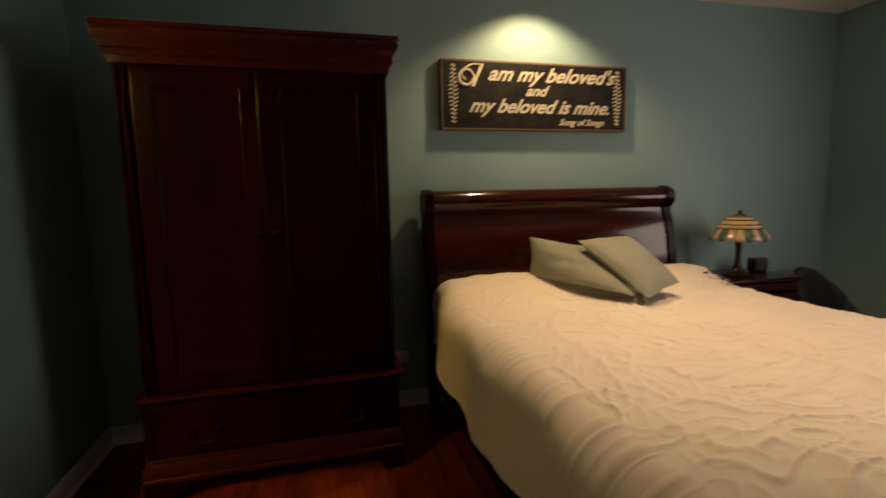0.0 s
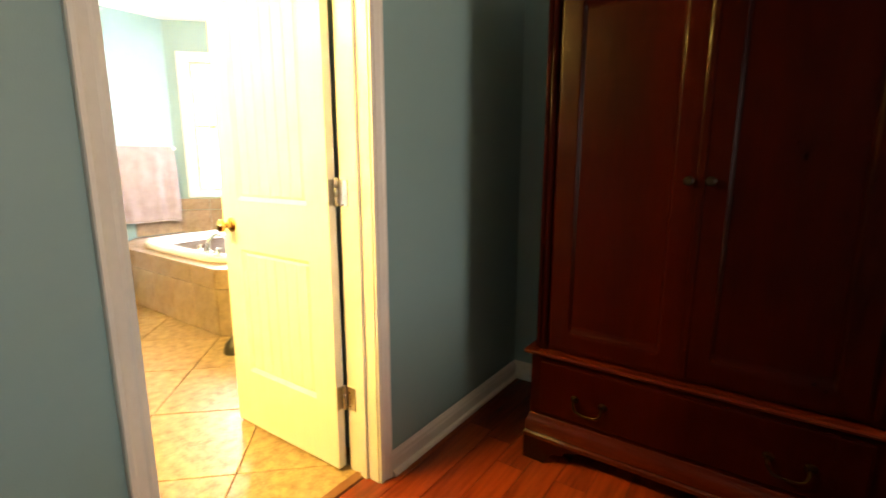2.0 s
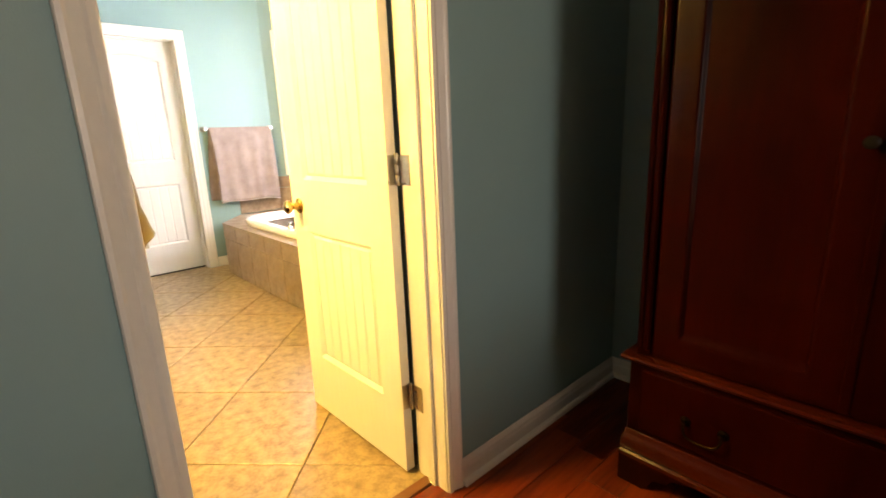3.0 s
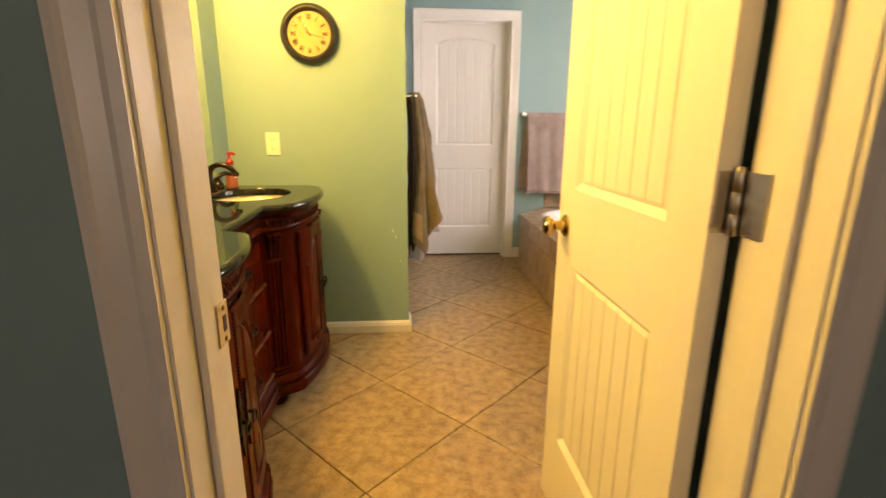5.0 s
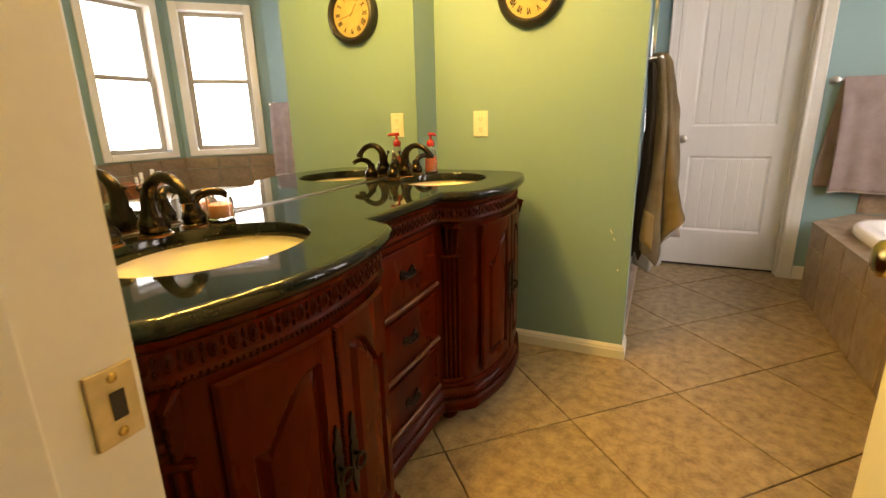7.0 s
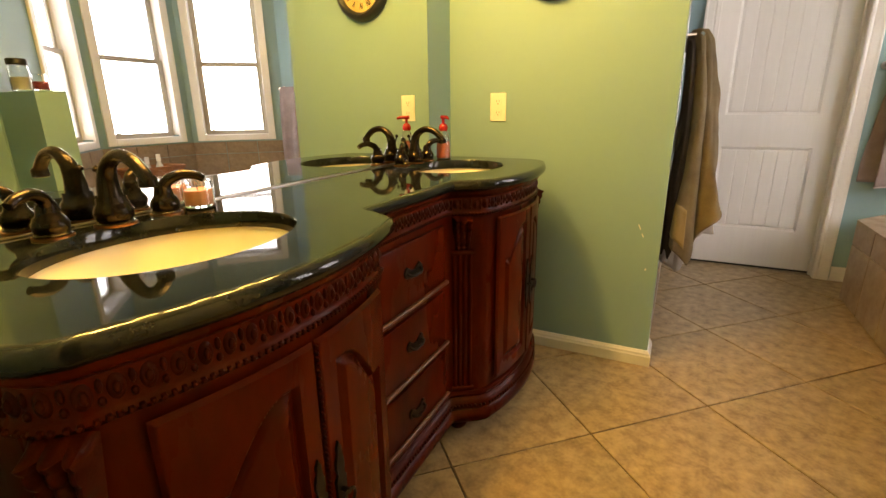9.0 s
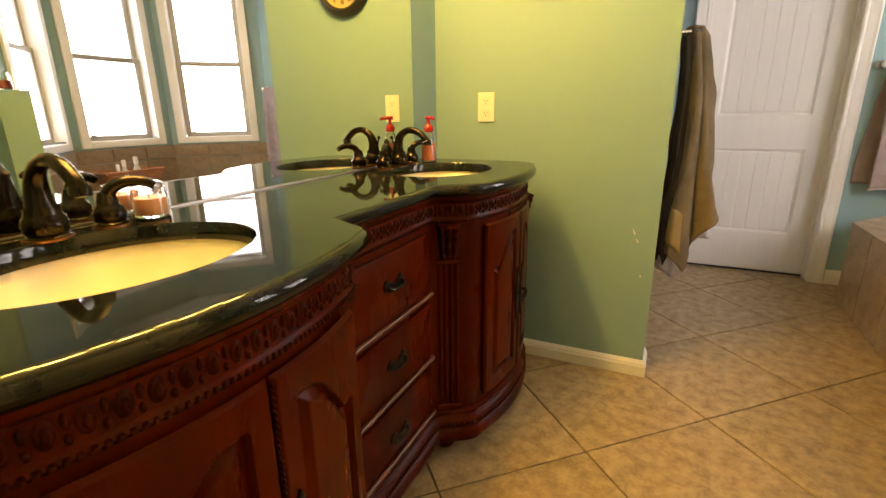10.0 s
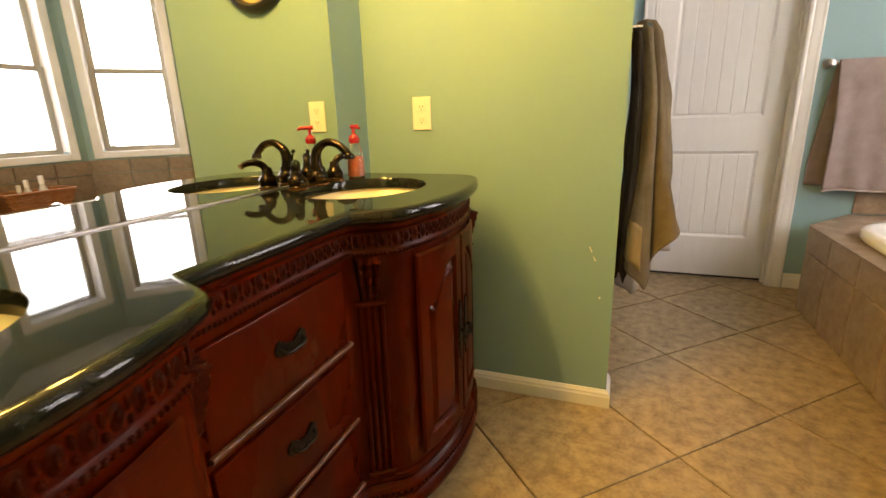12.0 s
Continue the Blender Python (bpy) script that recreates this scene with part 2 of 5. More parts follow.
def curve_points(ctrl, n=24):
    """A smooth line through control points (Catmull-Rom)."""
    c = [Vector(p) for p in ctrl]
    c = [2 * c[0] - c[1]] + c + [2 * c[-1] - c[-2]]
    out = []
    seg = len(c) - 3
    for i in range(n + 1):
        u = i / n * seg
        k = min(int(u), seg - 1)
        t = u - k
        p0, p1, p2, p3 = c[k:k + 4]
        out.append(0.5 * ((2 * p1) + (p2 - p0) * t + (2 * p0 - 5 * p1 + 4 * p2 - p3) * t * t + (3 * p1 - p0 - 3 * p2 + p3) * t ** 3))
    return out


def sheet(nu, nv, f, bm=None, closed_u=False):
    """A grid of points f(u, v), u and v from 0 to 1."""
    bm = bm or bmesh.new()
    g = [[bm.verts.new(f(i / nu, j / nv)) for j in range(nv + 1)] for i in range(nu + (0 if closed_u else 1))]
    for i in range(nu):
        a, b = g[i], g[(i + 1) % len(g)]
        for j in range(nv):
            bm.faces.new((a[j], b[j], b[j + 1], a[j + 1]))
    return bm


def prism(pts, z0, z1, bm=None, bevel=0.0):
    bm = bm or bmesh.new()
    lo = [bm.verts.new((x, y, z0)) for x, y in pts]
    hi = [bm.verts.new((x, y, z1)) for x, y in pts]
    bm.faces.new(lo[::-1])
    top = bm.faces.new(hi)
    for i in range(len(pts)):
        j = (i + 1) % len(pts)
        bm.faces.new((lo[i], lo[j], hi[j], hi[i]))
    if bevel:
        bmesh.ops.bevel(bm, geom=list(top.edges), offset=bevel, segments=2, affect="EDGES", profile=0.5)
    return bm


def swept(path, profile, closed=False, bm=None):
    """A moulding: profile of (outward, z) swept along a level path of (x, y); outward is to the right of the way."""
    bm = bm or bmesh.new()
    P = [Vector((x, y)) for x, y in path]
    n = len(P)
    rows = []
    for i in range(n):
        a = P[i] - P[i - 1] if (i or closed) else P[1] - P[0]
        b = P[(i + 1) % n] - P[i] if (i < n - 1 or closed) else P[-1] - P[-2]
        na, nb = Vector((a.y, -a.x)).normalized(), Vector((b.y, -b.x)).normalized()
        nn = (na + nb)
        nn = nn / max(0.35, nn.dot(na)) if nn.length > 1e-6 else na
        rows.append([bm.verts.new((P[i].x + nn.x * o, P[i].y + nn.y * o, z)) for o, z in profile])
    for i in range(n if closed else n - 1):
        a, b = rows[i], rows[(i + 1) % n]
        for j in range(len(profile) - 1):
            bm.faces.new((a[j], b[j], b[j + 1], a[j + 1]))
    if not closed:
        for r in (rows[0], rows[-1]):
            if len(r) > 2:
                bm.faces.new(r)
    return bm


def thick(ob, t, offset=-1):
    md = ob.modifiers.new("thickness", "SOLIDIFY")
    md.thickness, md.offset = t, offset
    return ob


def round_edges(ob, w=0.004, seg=2):
    md = ob.modifiers.new("edges", "BEVEL")
    md.width, md.segments, md.limit_method = w, seg, "ANGLE"
    return ob


def lettering(name, text, size, m, mat, parent, shear=0.0, align="CENTER", depth=0.0015, squeeze=1.0, bold=0.0):
    cu = bpy.data.curves.new(name, "FONT")
    cu.body, cu.size, cu.shear, cu.align_x, cu.extrude, cu.offset = text, size, shear, align, depth, bold
    tmp = new(name, cu)
    bpy.context.view_layer.update()
    me = bpy.data.meshes.new_from_object(tmp.evaluated_get(bpy.context.evaluated_depsgraph_get()))
    bpy.data.objects.remove(tmp)
    me.materials.clear()
    me.materials.append(mat)
    me.transform(Matrix.Translation(-ORIGIN[parent]) @ m @ Matrix.Diagonal((squeeze, 1, 1, 1)))
    ob = new(name, me)
    ob.parent = parent
    ORIGIN[ob] = ORIGIN[parent]
    return ob

# ---- large structure ----
XB, XW, YN, XE, YS, ZC = -0.385, -0.528, 3.425, 4.44, -1.3, 2.507      # bedroom face, bath face, bed wall, east wall, south wall, ceiling
D0, D1, DT = 1.565, 2.302, 2.06        # door opening between bedroom and bath
YM, XG, XF, YG = 0.872, -2.55, -4.2, 1.82    # mirror wall, wing wall face, far wall, wing wall end
F0, F1 = 1.97, 2.722                    # far door opening
BAY = [(-4.2, 3.51), (-3.60, 4.13), (-2.76, 4.13), (-1.81, 3.18)]

JT = 0.018      # jamb thickness
bm = box(XW, XB, YS, D0 - JT, 0, ZC)
box(XW, XB, D1 + JT, YN, 0, ZC, bm=bm)
box(XW, XB, D0 - JT, D1 + JT, DT + JT - 0.002, ZC, bm=bm)
structure("wall_door", bm, PAINT, "blue-green painted wall with a bath doorway", "wall")
structure("wall_bed", box(XW, XE + 0.12, YN, YN + 0.12, 0, ZC), PAINT, "blue-green painted wall behind the bed", "wall")
bm = box(XE, XE + 0.12, YS, 0.85, 0, ZC)
box(XE, XE + 0.12, 2.05, YN, 0, ZC, bm=bm)
box(XE, XE + 0.12, 0.85, 2.05, 0, 0.8, bm=bm)
box(XE, XE + 0.12, 0.85, 2.05, 2.1, ZC, bm=bm)
structure("wall_east", bm, PAINT, "blue-green painted bedroom wall", "wall")
structure("wall_south", box(XW, XE + 0.12, YS - 0.12, YS, 0, ZC), PAINT, "blue-green painted bedroom wall", "wall")
structure("ceiling_bedroom", box(XW, XE + 0.12, YS - 0.12, YN + 0.12, ZC, ZC + 0.1), CEIL, "off-white textured ceiling", "ceiling")
structure("wall_mirror", box(-4.32, XW, YM - 0.12, YM, 0, ZC), PAINT, "painted bathroom wall behind the mirror", "wall")
structure("wall_wing", box(XG - 0.13, XG, YM, YG, 0, ZC), PAINT, "painted wing wall at the end of the vanity", "wall")
bm = box(XF - 0.13, XF, YM, F0 - JT, 0, ZC)
box(XF - 0.13, XF, F1 + JT, 3.51, 0, ZC, bm=bm)
box(XF - 0.13, XF, F0 - JT, F1 + JT, DT + 0.012 + JT, ZC, bm=bm)
structure("wall_far", bm, PAINT, "blue-green painted wall round the far door", "wall")
structure("wall_back", box(-1.81, XW, 3.18, 3.30, 0, ZC), PAINT, "painted bathroom wall", "wall")
# Invented wall, out of view: darkens the hinge gap, cuts window light on jamb.
structure("wall_light_block", box(-1.32, XW, 2.395, 3.18, 0, ZC), PAINT, "added unseen wall block that keeps the door gap dark", "wall")
structure("closet_back", box(-5.2, -5.1, 1.4, 3.3, 0, ZC), PAINT, "plain wall behind the far door", "wall")
structure("ceiling_bath", box(-5.2, XW, YM - 0.12, 4.4, ZC, ZC + 0.1), CEIL, "off-white textured ceiling", "ceiling")


def along(p, q):
    """The pose of a wall's own axes: x along it from p to q, y outwards on the left of the way."""
    d = Vector((q[0] - p[0], q[1] - p[1]))
    return Matrix.Translation((p[0], p[1], 0)) @ Matrix.Rotation(math.atan2(d.y, d.x), 4, "Z"), d.length


def window(index, m, s0, s1, label):
    """A double-hung window in a bay wall: s0 to s1 are the outer edges of its casing along the wall."""
    z0, z1, c = 0.832, 2.225, 0.068
    w = thing("window_%d" % index, m @ Vector(((s0 + s1) / 2, 0, z0)), label, "window", "bay windows", "structure")
    bm = bmesh.new()
    for x0, x1, a, b in ((s0, s0 + c, z0, z1), (s1 - c, s1, z0, z1), (s0 + c, s1 - c, z1 - c, z1), (s0 + c, s1 - c, z0, z0 + c * 0.8)):
        box(x0, x1, -0.018, 0.0, a, b, 0.004, bm)
    bmesh.ops.transform(bm, matrix=m, verts=bm.verts)
    part("window_frame", bm, WHITE, w, "white painted casing")
    bm = box(s0 + c, s1 - c, 0.0, 0.122, z0 + c * 0.8 - 0.012, z0 + c * 0.8)
    for x0, x1, a, b in ((s0 + c - 0.012, s0 + c, z0 + c, z1 - c), (s1 - c, s1 - c + 0.012, z0 + c, z1 - c), (s0 + c, s1 - c, z1 - c, z1 - c + 0.012)):
        box(x0, x1, 0.0, 0.122, a, b, bm=bm)
    bmesh.ops.transform(bm, matrix=m, verts=bm.verts)
    part("window_sill", bm, WHITE, w)
    lo, hi, mid = z0 + c * 0.8, z1 - c, 1.535
    for name, a, b, y in (("lower_sash", lo, mid + 0.016, 0.068), ("upper_sash", mid - 0.016, hi, 0.094)):
        bm = bmesh.new()
        for x0, x1, e, f in ((s0 + c, s0 + c + 0.046, a, b), (s1 - c - 0.046, s1 - c, a, b), (s0 + c + 0.046, s1 - c - 0.046, a, a + 0.040), (s0 + c + 0.046, s1 - c - 0.046, b - 0.036, b)):
            box(x0, x1, y, y + 0.024, e, f, 0.003, bm)
        bmesh.ops.transform(bm, matrix=m, verts=bm.verts)
        sash = part(name, bm, SASH, w)
        bm = box(s0 + c + 0.046, s1 - c - 0.046, y + 0.01, y + 0.014, a + 0.036, b - 0.032)
        bmesh.ops.transform(bm, matrix=m, verts=bm.verts)
        part("pane", bm, PANE, sash).visible_shadow = False
    bm = box(s1 - c - 0.09, s1 - c - 0.055, 0.050, 0.070, lo + 0.034, lo + 0.052, 0.004)
    bmesh.ops.transform(bm, matrix=m, verts=bm.verts)
    part("sash_lift", bm, NICKEL, w)


for i, (p, q) in enumerate(zip(BAY, BAY[1:])):
    m, ln = along(p, q)
    s0 = (0.105, 0.07, 0.06)[i]
    s1 = s0 + 0.71
    a, b, lo, hi = s0 + 0.056, s1 - 0.056, 0.865, 2.169
    bm = box(-0.02, a, 0, 0.13, 0, ZC)
    box(b, ln + 0.02, 0, 0.13, 0, ZC, bm=bm)
    box(a, b, 0, 0.13, 0, lo, bm=bm)
    box(a, b, 0, 0.13, hi, ZC, bm=bm)
    bmesh.ops.transform(bm, matrix=m, verts=bm.verts)
    structure("wall_bay_%d" % (i + 1), bm, PAINT, "painted wall of the window bay", "wall")
    window(i + 1, m, s0, s1, "white double-hung window over the bathtub, bright outside")
    bm = box(a - 0.3, b + 0.3, 0.42, 0.43, 0.3, 2.9)
    bmesh.ops.transform(bm, matrix=m, verts=bm.verts)
    structure("backdrop_%d" % (i + 1), bm, DAY, "white overcast daylight", "backdrop")
bm = box(XE + 0.35, XE + 0.36, 0.6, 2.3, 0.5, 2.4)
structure("backdrop_4", bm, DIM, "white overcast daylight", "backdrop")

# floors
structure("floor_bath", box(-5.2, XW + 0.0, YM - 0.12, 4.4, -0.06, -0.007), GROUT, "brown grout bed under the tiles", "floor")
structure("floor_bedroom", box(XW + 0.001, XE + 0.12, YS - 0.12, YN + 0.12, -0.06, -0.006), material("subfloor", (0.03, 0.01, 0.006), rough=0.7), "dark bed under the floor boards", "floor")
structure("threshold", box(XW + 0.03, XW + 0.072, D0, D1, -0.01, 0.006, 0.003), material("threshold_wood", (0.16, 0.06, 0.022), rough=0.35, big=8), "wooden strip in the doorway", "threshold")


# baseboards
BBP = [(0, 0), (0.015, 0), (0.015, 0.058), (0.012, 0.066), (0.011, 0.076), (0.006, 0.086), (0.004, 0.092), (0, 0.092)]
SHOE = [(0.015, 0), (0.030, 0), (0.028, 0.012), (0.022, 0.018), (0.015, 0.02)]


def baseboard(path, shoe=False, low=1.0):
    bm = swept(path, [(a, b * low) for a, b in BBP])
    if shoe:
        swept(path, SHOE, bm=bm)
    structure("baseboard", bm, WHITE, "white moulded baseboard", "baseboard")


baseboard([(XB, 2.366), (XB, YN), (XE, YN), (XE, YS)], True)
baseboard([(XB, YS), (XB, 1.502)], True)
baseboard([(-2.42, YM), (XG, YM), (XG, YG), (XG - 0.13, YG)][1:], low=0.76)
baseboard([(XF, 2.81), (XF, 3.06)])
baseboard([(-1.79, 3.18), (-1.32, 3.18)])


def casing(name, x, face, y0, y1, zt, w=0.058):
    """Door casing round an opening on a wall face at x; face is +1 or -1, its outward way along x."""
    bm = bmesh.new()
    prof = [(0, 0.0), (0.011, 0.0), (0.013, 0.012), (0.010, 0.02), (0.013, 0.03), (0.016, w - 0.018), (0.019, w - 0.012), (0.019, w - 0.003), (0.015, w), (0, w)]
    rows = []
    for o, k in prof:
        rows.append([bm.verts.new((x + face * o, yy, zz)) for yy, zz in ((y0 - k, 0), (y0 - k, zt + k), (y1 + k, zt + k), (y1 + k, 0))])
    for a, b in zip(rows, rows[1:]):
        for i in range(3):
            bm.faces.new((a[i], a[i + 1], b[i + 1], b[i]))
    for i in (0, 3):
        bm.faces.new([r[i] for r in rows])
    structure(name, bm, WHITE, "white moulded door casing", "trim")


def jamb(name, x0, x1, y0, y1, zt, sx0, sx1):
    bm = box(x0, x1, y0 - 0.018, y0, 0, zt + 0.018)
    box(x0, x1, y1, y1 + 0.018, 0, zt + 0.018, bm=bm)
    box(x0, x1, y0, y1, zt, zt + 0.018, bm=bm)
    for a, b, c, d in ((y0, y0 + 0.011, 0, zt), (y1 - 0.011, y1, 0, zt), (y0 + 0.011, y1 - 0.011, zt - 0.011, zt)):
        box(sx0, sx1, a, b, c, d, 0.002, bm)
    return structure(name, bm, WHITE, "white painted door jamb with stop", "trim")


casing("casing_bedroom", XB, 1, D0 - 0.004, D1 + 0.004, DT)
casing("casing_bath", XW, -1, D0 - 0.004, D1 + 0.004, DT)
JB = jamb("jamb_bath", XW - 0.001, XB + 0.001, D0, D1, DT - 0.002, -0.468, -0.435)
casing("casing_far", XF, 1, F0 - 0.004, F1 + 0.004, DT + 0.016, 0.078)
jamb("jamb_far", XF - 0.131, XF + 0.001, F0, F1, DT + 0.012, XF - 0.085, XF - 0.055)
part("strike_plate", box(XW - 0.004, XW + 0.030, D0, D0 + 0.003, 0.900, 0.960, 0.001), material("dull_strike_brass", (0.62, 0.50, 0.30), (0.5, 0.4, 0.22), rough=0.5, metal=0.6, big=60), JB, "dull brass strike plate")
part("strike_hole", box(XW + 0.006, XW + 0.016, D0 + 0.002, D0 + 0.004, 0.919, 0.941), INK, JB)
for z in (0.908, 0.952):
    part("screw", turned([(0, 0), (0.004, 0), (0.003, 0.0015), (0, 0.002)], (XW + 0.012, D0 + 0.003, z), 10, Matrix.Rotation(radians(-90), 4, "X")), BRASS, JB)


# ---- panelled doors ----
def door_relief(s, z, w, h):
    """How far a moulded two-panel plank door's face stands in at s across and z up, in metres."""
    mrg = 0.115
    best = 0.0
    for a, b, arch in ((0.262, 0.815, 0.0), (1.022, h - 0.17, 0.055)):
        t = (s - w / 2) / (w / 2 - mrg)
        top = b + arch * (1 - t * t) if abs(t) < 1 else b
        d = min(s - mrg, w - mrg - s, z - a, top - z)
        if d > 0:
            k = d / 0.026
            if k < 1:
                best = 0.012 * min(1.0, k * 1.6) if k < 0.62 else 0.012 - 0.005 * (k - 0.62) / 0.38
            else:
                g = ((s - mrg - 0.026) / (w - 2 * mrg - 0.052) * 6) % 1.0
                g = min(g, 1 - g) * (w - 2 * mrg - 0.052) / 6
                best = 0.007 + (0.0034 * (1 - g / 0.005) if g < 0.005 else 0.0)
    return best


def leaf_lines(w, h):
    mrg, pw = 0.115, w - 0.23 - 0.052
    xs = {0.0, w, mrg, w - mrg}
    for d in (0.008, 0.016, 0.026):
        xs |= {mrg + d, w - mrg - d}
    for i in range(0, 7):
        for e in (-0.005, 0, 0.005):
            xs.add(mrg + 0.026 + pw * i / 6 + e)
    zs = {0.0, h}
    for a, b in ((0.262, 0.815),):
        for d in (0, 0.008, 0.016, 0.026):
            zs |= {a + d, b - d}
    for d in (0, 0.008, 0.016, 0.026):
        zs.add(1.022 + d)
    k = h - 0.17 - 0.03
    while k < h - 0.1:
        zs.add(k)
        k += 0.005
    return sorted(xs), sorted(zs)


def door_leaf(name, m, w, h, label, parent=None):
    """A leaf with x from hinge edge to free edge, y through its 35 mm, both faces moulded."""
    xs, zs = leaf_lines(w, h)
    bm = bmesh.new()
    T = 0.035
    grids = []
    for side in (0, 1):
        g = [[bm.verts.new((x, (door_relief(x, z, w, h) if side == 0 else T - door_relief(x, z, w, h)), z)) for z in zs] for x in xs]
        grids.append(g)
        for i in range(len(xs) - 1):
            for j in range(len(zs) - 1):
                bm.faces.new((g[i][j], g[i + 1][j], g[i + 1][j + 1], g[i][j + 1]))
    a, b = grids
    for i in range(len(xs) - 1):
        for j in (0, len(zs) - 1):
            bm.faces.new((a[i][j], a[i + 1][j], b[i + 1][j], b[i][j]))
    for j in range(len(zs) - 1):
        for i in (0, len(xs) - 1):
            bm.faces.new((a[i][j], a[i][j + 1], b[i][j + 1], b[i][j]))
    bmesh.ops.transform(bm, matrix=m, verts=bm.verts)
    return part("leaf", bm, LEAFW, parent)


KNOB = [(0, 0), (0.031, 0), (0.031, 0.004), (0.026, 0.008), (0.014, 0.011), (0.012, 0.03), (0.016, 0.036), (0.024, 0.042), (0.0275, 0.05), (0.026, 0.058), (0.018, 0.064), (0, 0.066)]


def knob(m, parent, mat, label):
    part("knob", turned(KNOB, (0, 0, 0), 28, m), mat, parent, label, True)


# bath door, open into the bath
HP = Vector((XW - 0.003, D1 - 0.006, 0.012))
ANG = math.atan2(-0.004, -0.715)
ML = Matrix.Translation(HP) @ Matrix.Rotation(ANG, 4, "Z")
LW = 0.670
door = thing("door_1", HP, "white two-panel plank door standing open into the bathroom", "door", kind="structure")
# the leaf lies on the near side of its hinge line
leafm = ML @ Matrix.Translation((0.023, -0.002, 0))
door_leaf("leaf", leafm, LW, DT - 0.02, "", door)
kz = 0.915
knob(leafm @ Matrix.Translation((LW - 0.062, 0.035, kz)) @ Matrix.Rotation(radians(-90), 4, "X"), door, BRASS, "brass door knob")
knob(leafm @ Matrix.Translation((LW - 0.062, 0.0, kz)) @ Matrix.Rotation(radians(90), 4, "X"), door, BRASS, "brass door knob")
for z in (0.305, 1.085, 1.86):
    bm = turned([(0, -0.048), (0.006, -0.048), (0.0075, -0.046), (0.0075, -0.017), (0.0068, -0.016), (0.0075, -0.015), (0.0075, 0.015), (0.0068, 0.016), (0.0075, 0.017), (0.0075, 0.046), (0.005, 0.052), (0, 0.053)], (XW - 0.014, D1 - 0.010, z), 14)
    hinge = part("hinge", bm, NICKEL, door, "satin nickel butt hinge", True)
    part("hinge_plate", box(XW - 0.012, XW + 0.036, D1 - 0.0035, D1 - 0.0005, z - 0.046, z + 0.046, 0.001), NICKEL, hinge)
    bm = box(-0.0035, -0.0008, 0.002, 0.034, z - 0.058, z + 0.034, 0.001)
    bmesh.ops.transform(bm, matrix=leafm, verts=bm.verts)
    part("hinge_plate", bm, NICKEL, hinge)

# far door, shut
far = thing("door_2", (XF - 0.1, F0, 0), "white two-panel plank door with arched top panel, shut", "door", kind="structure")
MF = Matrix.Translation((XF - 0.09, F0 + 0.003, 0.016)) @ Matrix.Rotation(radians(90), 4, "Z")
door_leaf("leaf", MF, F1 - F0 - 0.006, DT - 0.008, "", far)
# Black strip in place of the shaded gap below the leaf.
part("gap_shade_strip", box(XF - 0.118, XF - 0.094, F0 + 0.004, F1 - 0.004, 0.003, 0.0155), BLACKP, far, "black strip standing in for the dark gap under the door")
knob(MF @ Matrix.Translation((0.065, 0.0, 0.935)) @ Matrix.Rotation(radians(90), 4, "X"), far, NICKEL, "satin nickel door knob")

# ---- vanity ----
LC = (-0.965, -2.075)          # centres of the two bowed ends


def bow(lc, dx, off=0.0):
    """A point of the vanity's bowed front, off metres proud of it."""
    n = Vector((1.44 * dx, 1.0)).normalized()
    return lc + dx + off * n.x, 1.390 - 0.72 * dx * dx + off * n.y


def vanity_outline():
    pts = [(-0.66, YM + 0.002), (-0.66, 1.22)]
    for k in range(1, 5):
        a = radians(90) * k / 5
        pts.append((-0.66 - 0.055 * (1 - math.cos(a)), 1.262 + 0.083 * math.sin(a)))
    pts += [bow(LC[0], 0.25 - 0.5 * i / 16) for i in range(17)]
    for k in range(1, 8):
        t = k / 7
        pts.append((LC[0] - 0.25 - 0.10 * t, 1.345 - 0.105 * t * t * (3 - 2 * t)))
    half = [(2 * -1.52 - x, y) for x, y in reversed(pts)]
    # the near end's inward curve is the tighter one
    tight = [(x + 0.35 * max(0.0, LC[0] - 0.25 - x), y) for x, y in pts]
    return tight + half


OUT = vanity_outline()
VLEN = [0.0]
for p, q in zip(OUT, OUT[1:]):
    VLEN.append(VLEN[-1] + math.hypot(q[0] - p[0], q[1] - p[1]))


def at_length(s, off=0.0):
    """The point s metres along the vanity's outline and its outward way."""
    for i in range(len(OUT) - 1):
        if VLEN[i + 1] >= s:
            break
    t = (s - VLEN[i]) / max(1e-6, VLEN[i + 1] - VLEN[i])
    p, q = Vector(OUT[i]), Vector(OUT[i + 1])
    d = (q - p).normalized()
    n = Vector((d.y, -d.x))
    return p.lerp(q, t) + n * off, n


van = thing("bathroom_vanity", (-1.52, 1.1, 0), "carved reddish-brown wooden double vanity with bowed ends", "vanity cabinet")
bm = swept(OUT, [(0, 0.13), (0, 0.80)])
bm.faces.new([v for v in bm.verts if abs(v.co.z - 0.13) < 1e-4])
part("body", bm, VWOOD, van, "", True)
part("frieze", swept(OUT, [(0, 0.785), (0.006, 0.787), (0.010, 0.793), (0.006, 0.799), (0.004, 0.803), (0.004, 0.842), (0.012, 0.848), (0.020, 0.856), (0.022, 0.864), (0, 0.864)]), VWOOD, van, "", True)
part("base_moulding", swept(OUT, [(0, 0.185), (0.006, 0.182), (0.010, 0.172), (0.006, 0.163), (0.012, 0.158), (0.022, 0.146), (0.024, 0.128), (0.018, 0.120), (0.026, 0.112), (0.030, 0.096), (0.028, 0.082), (0.020, 0.072), (0.0, 0.070)]), VWOOD, van, "", True)


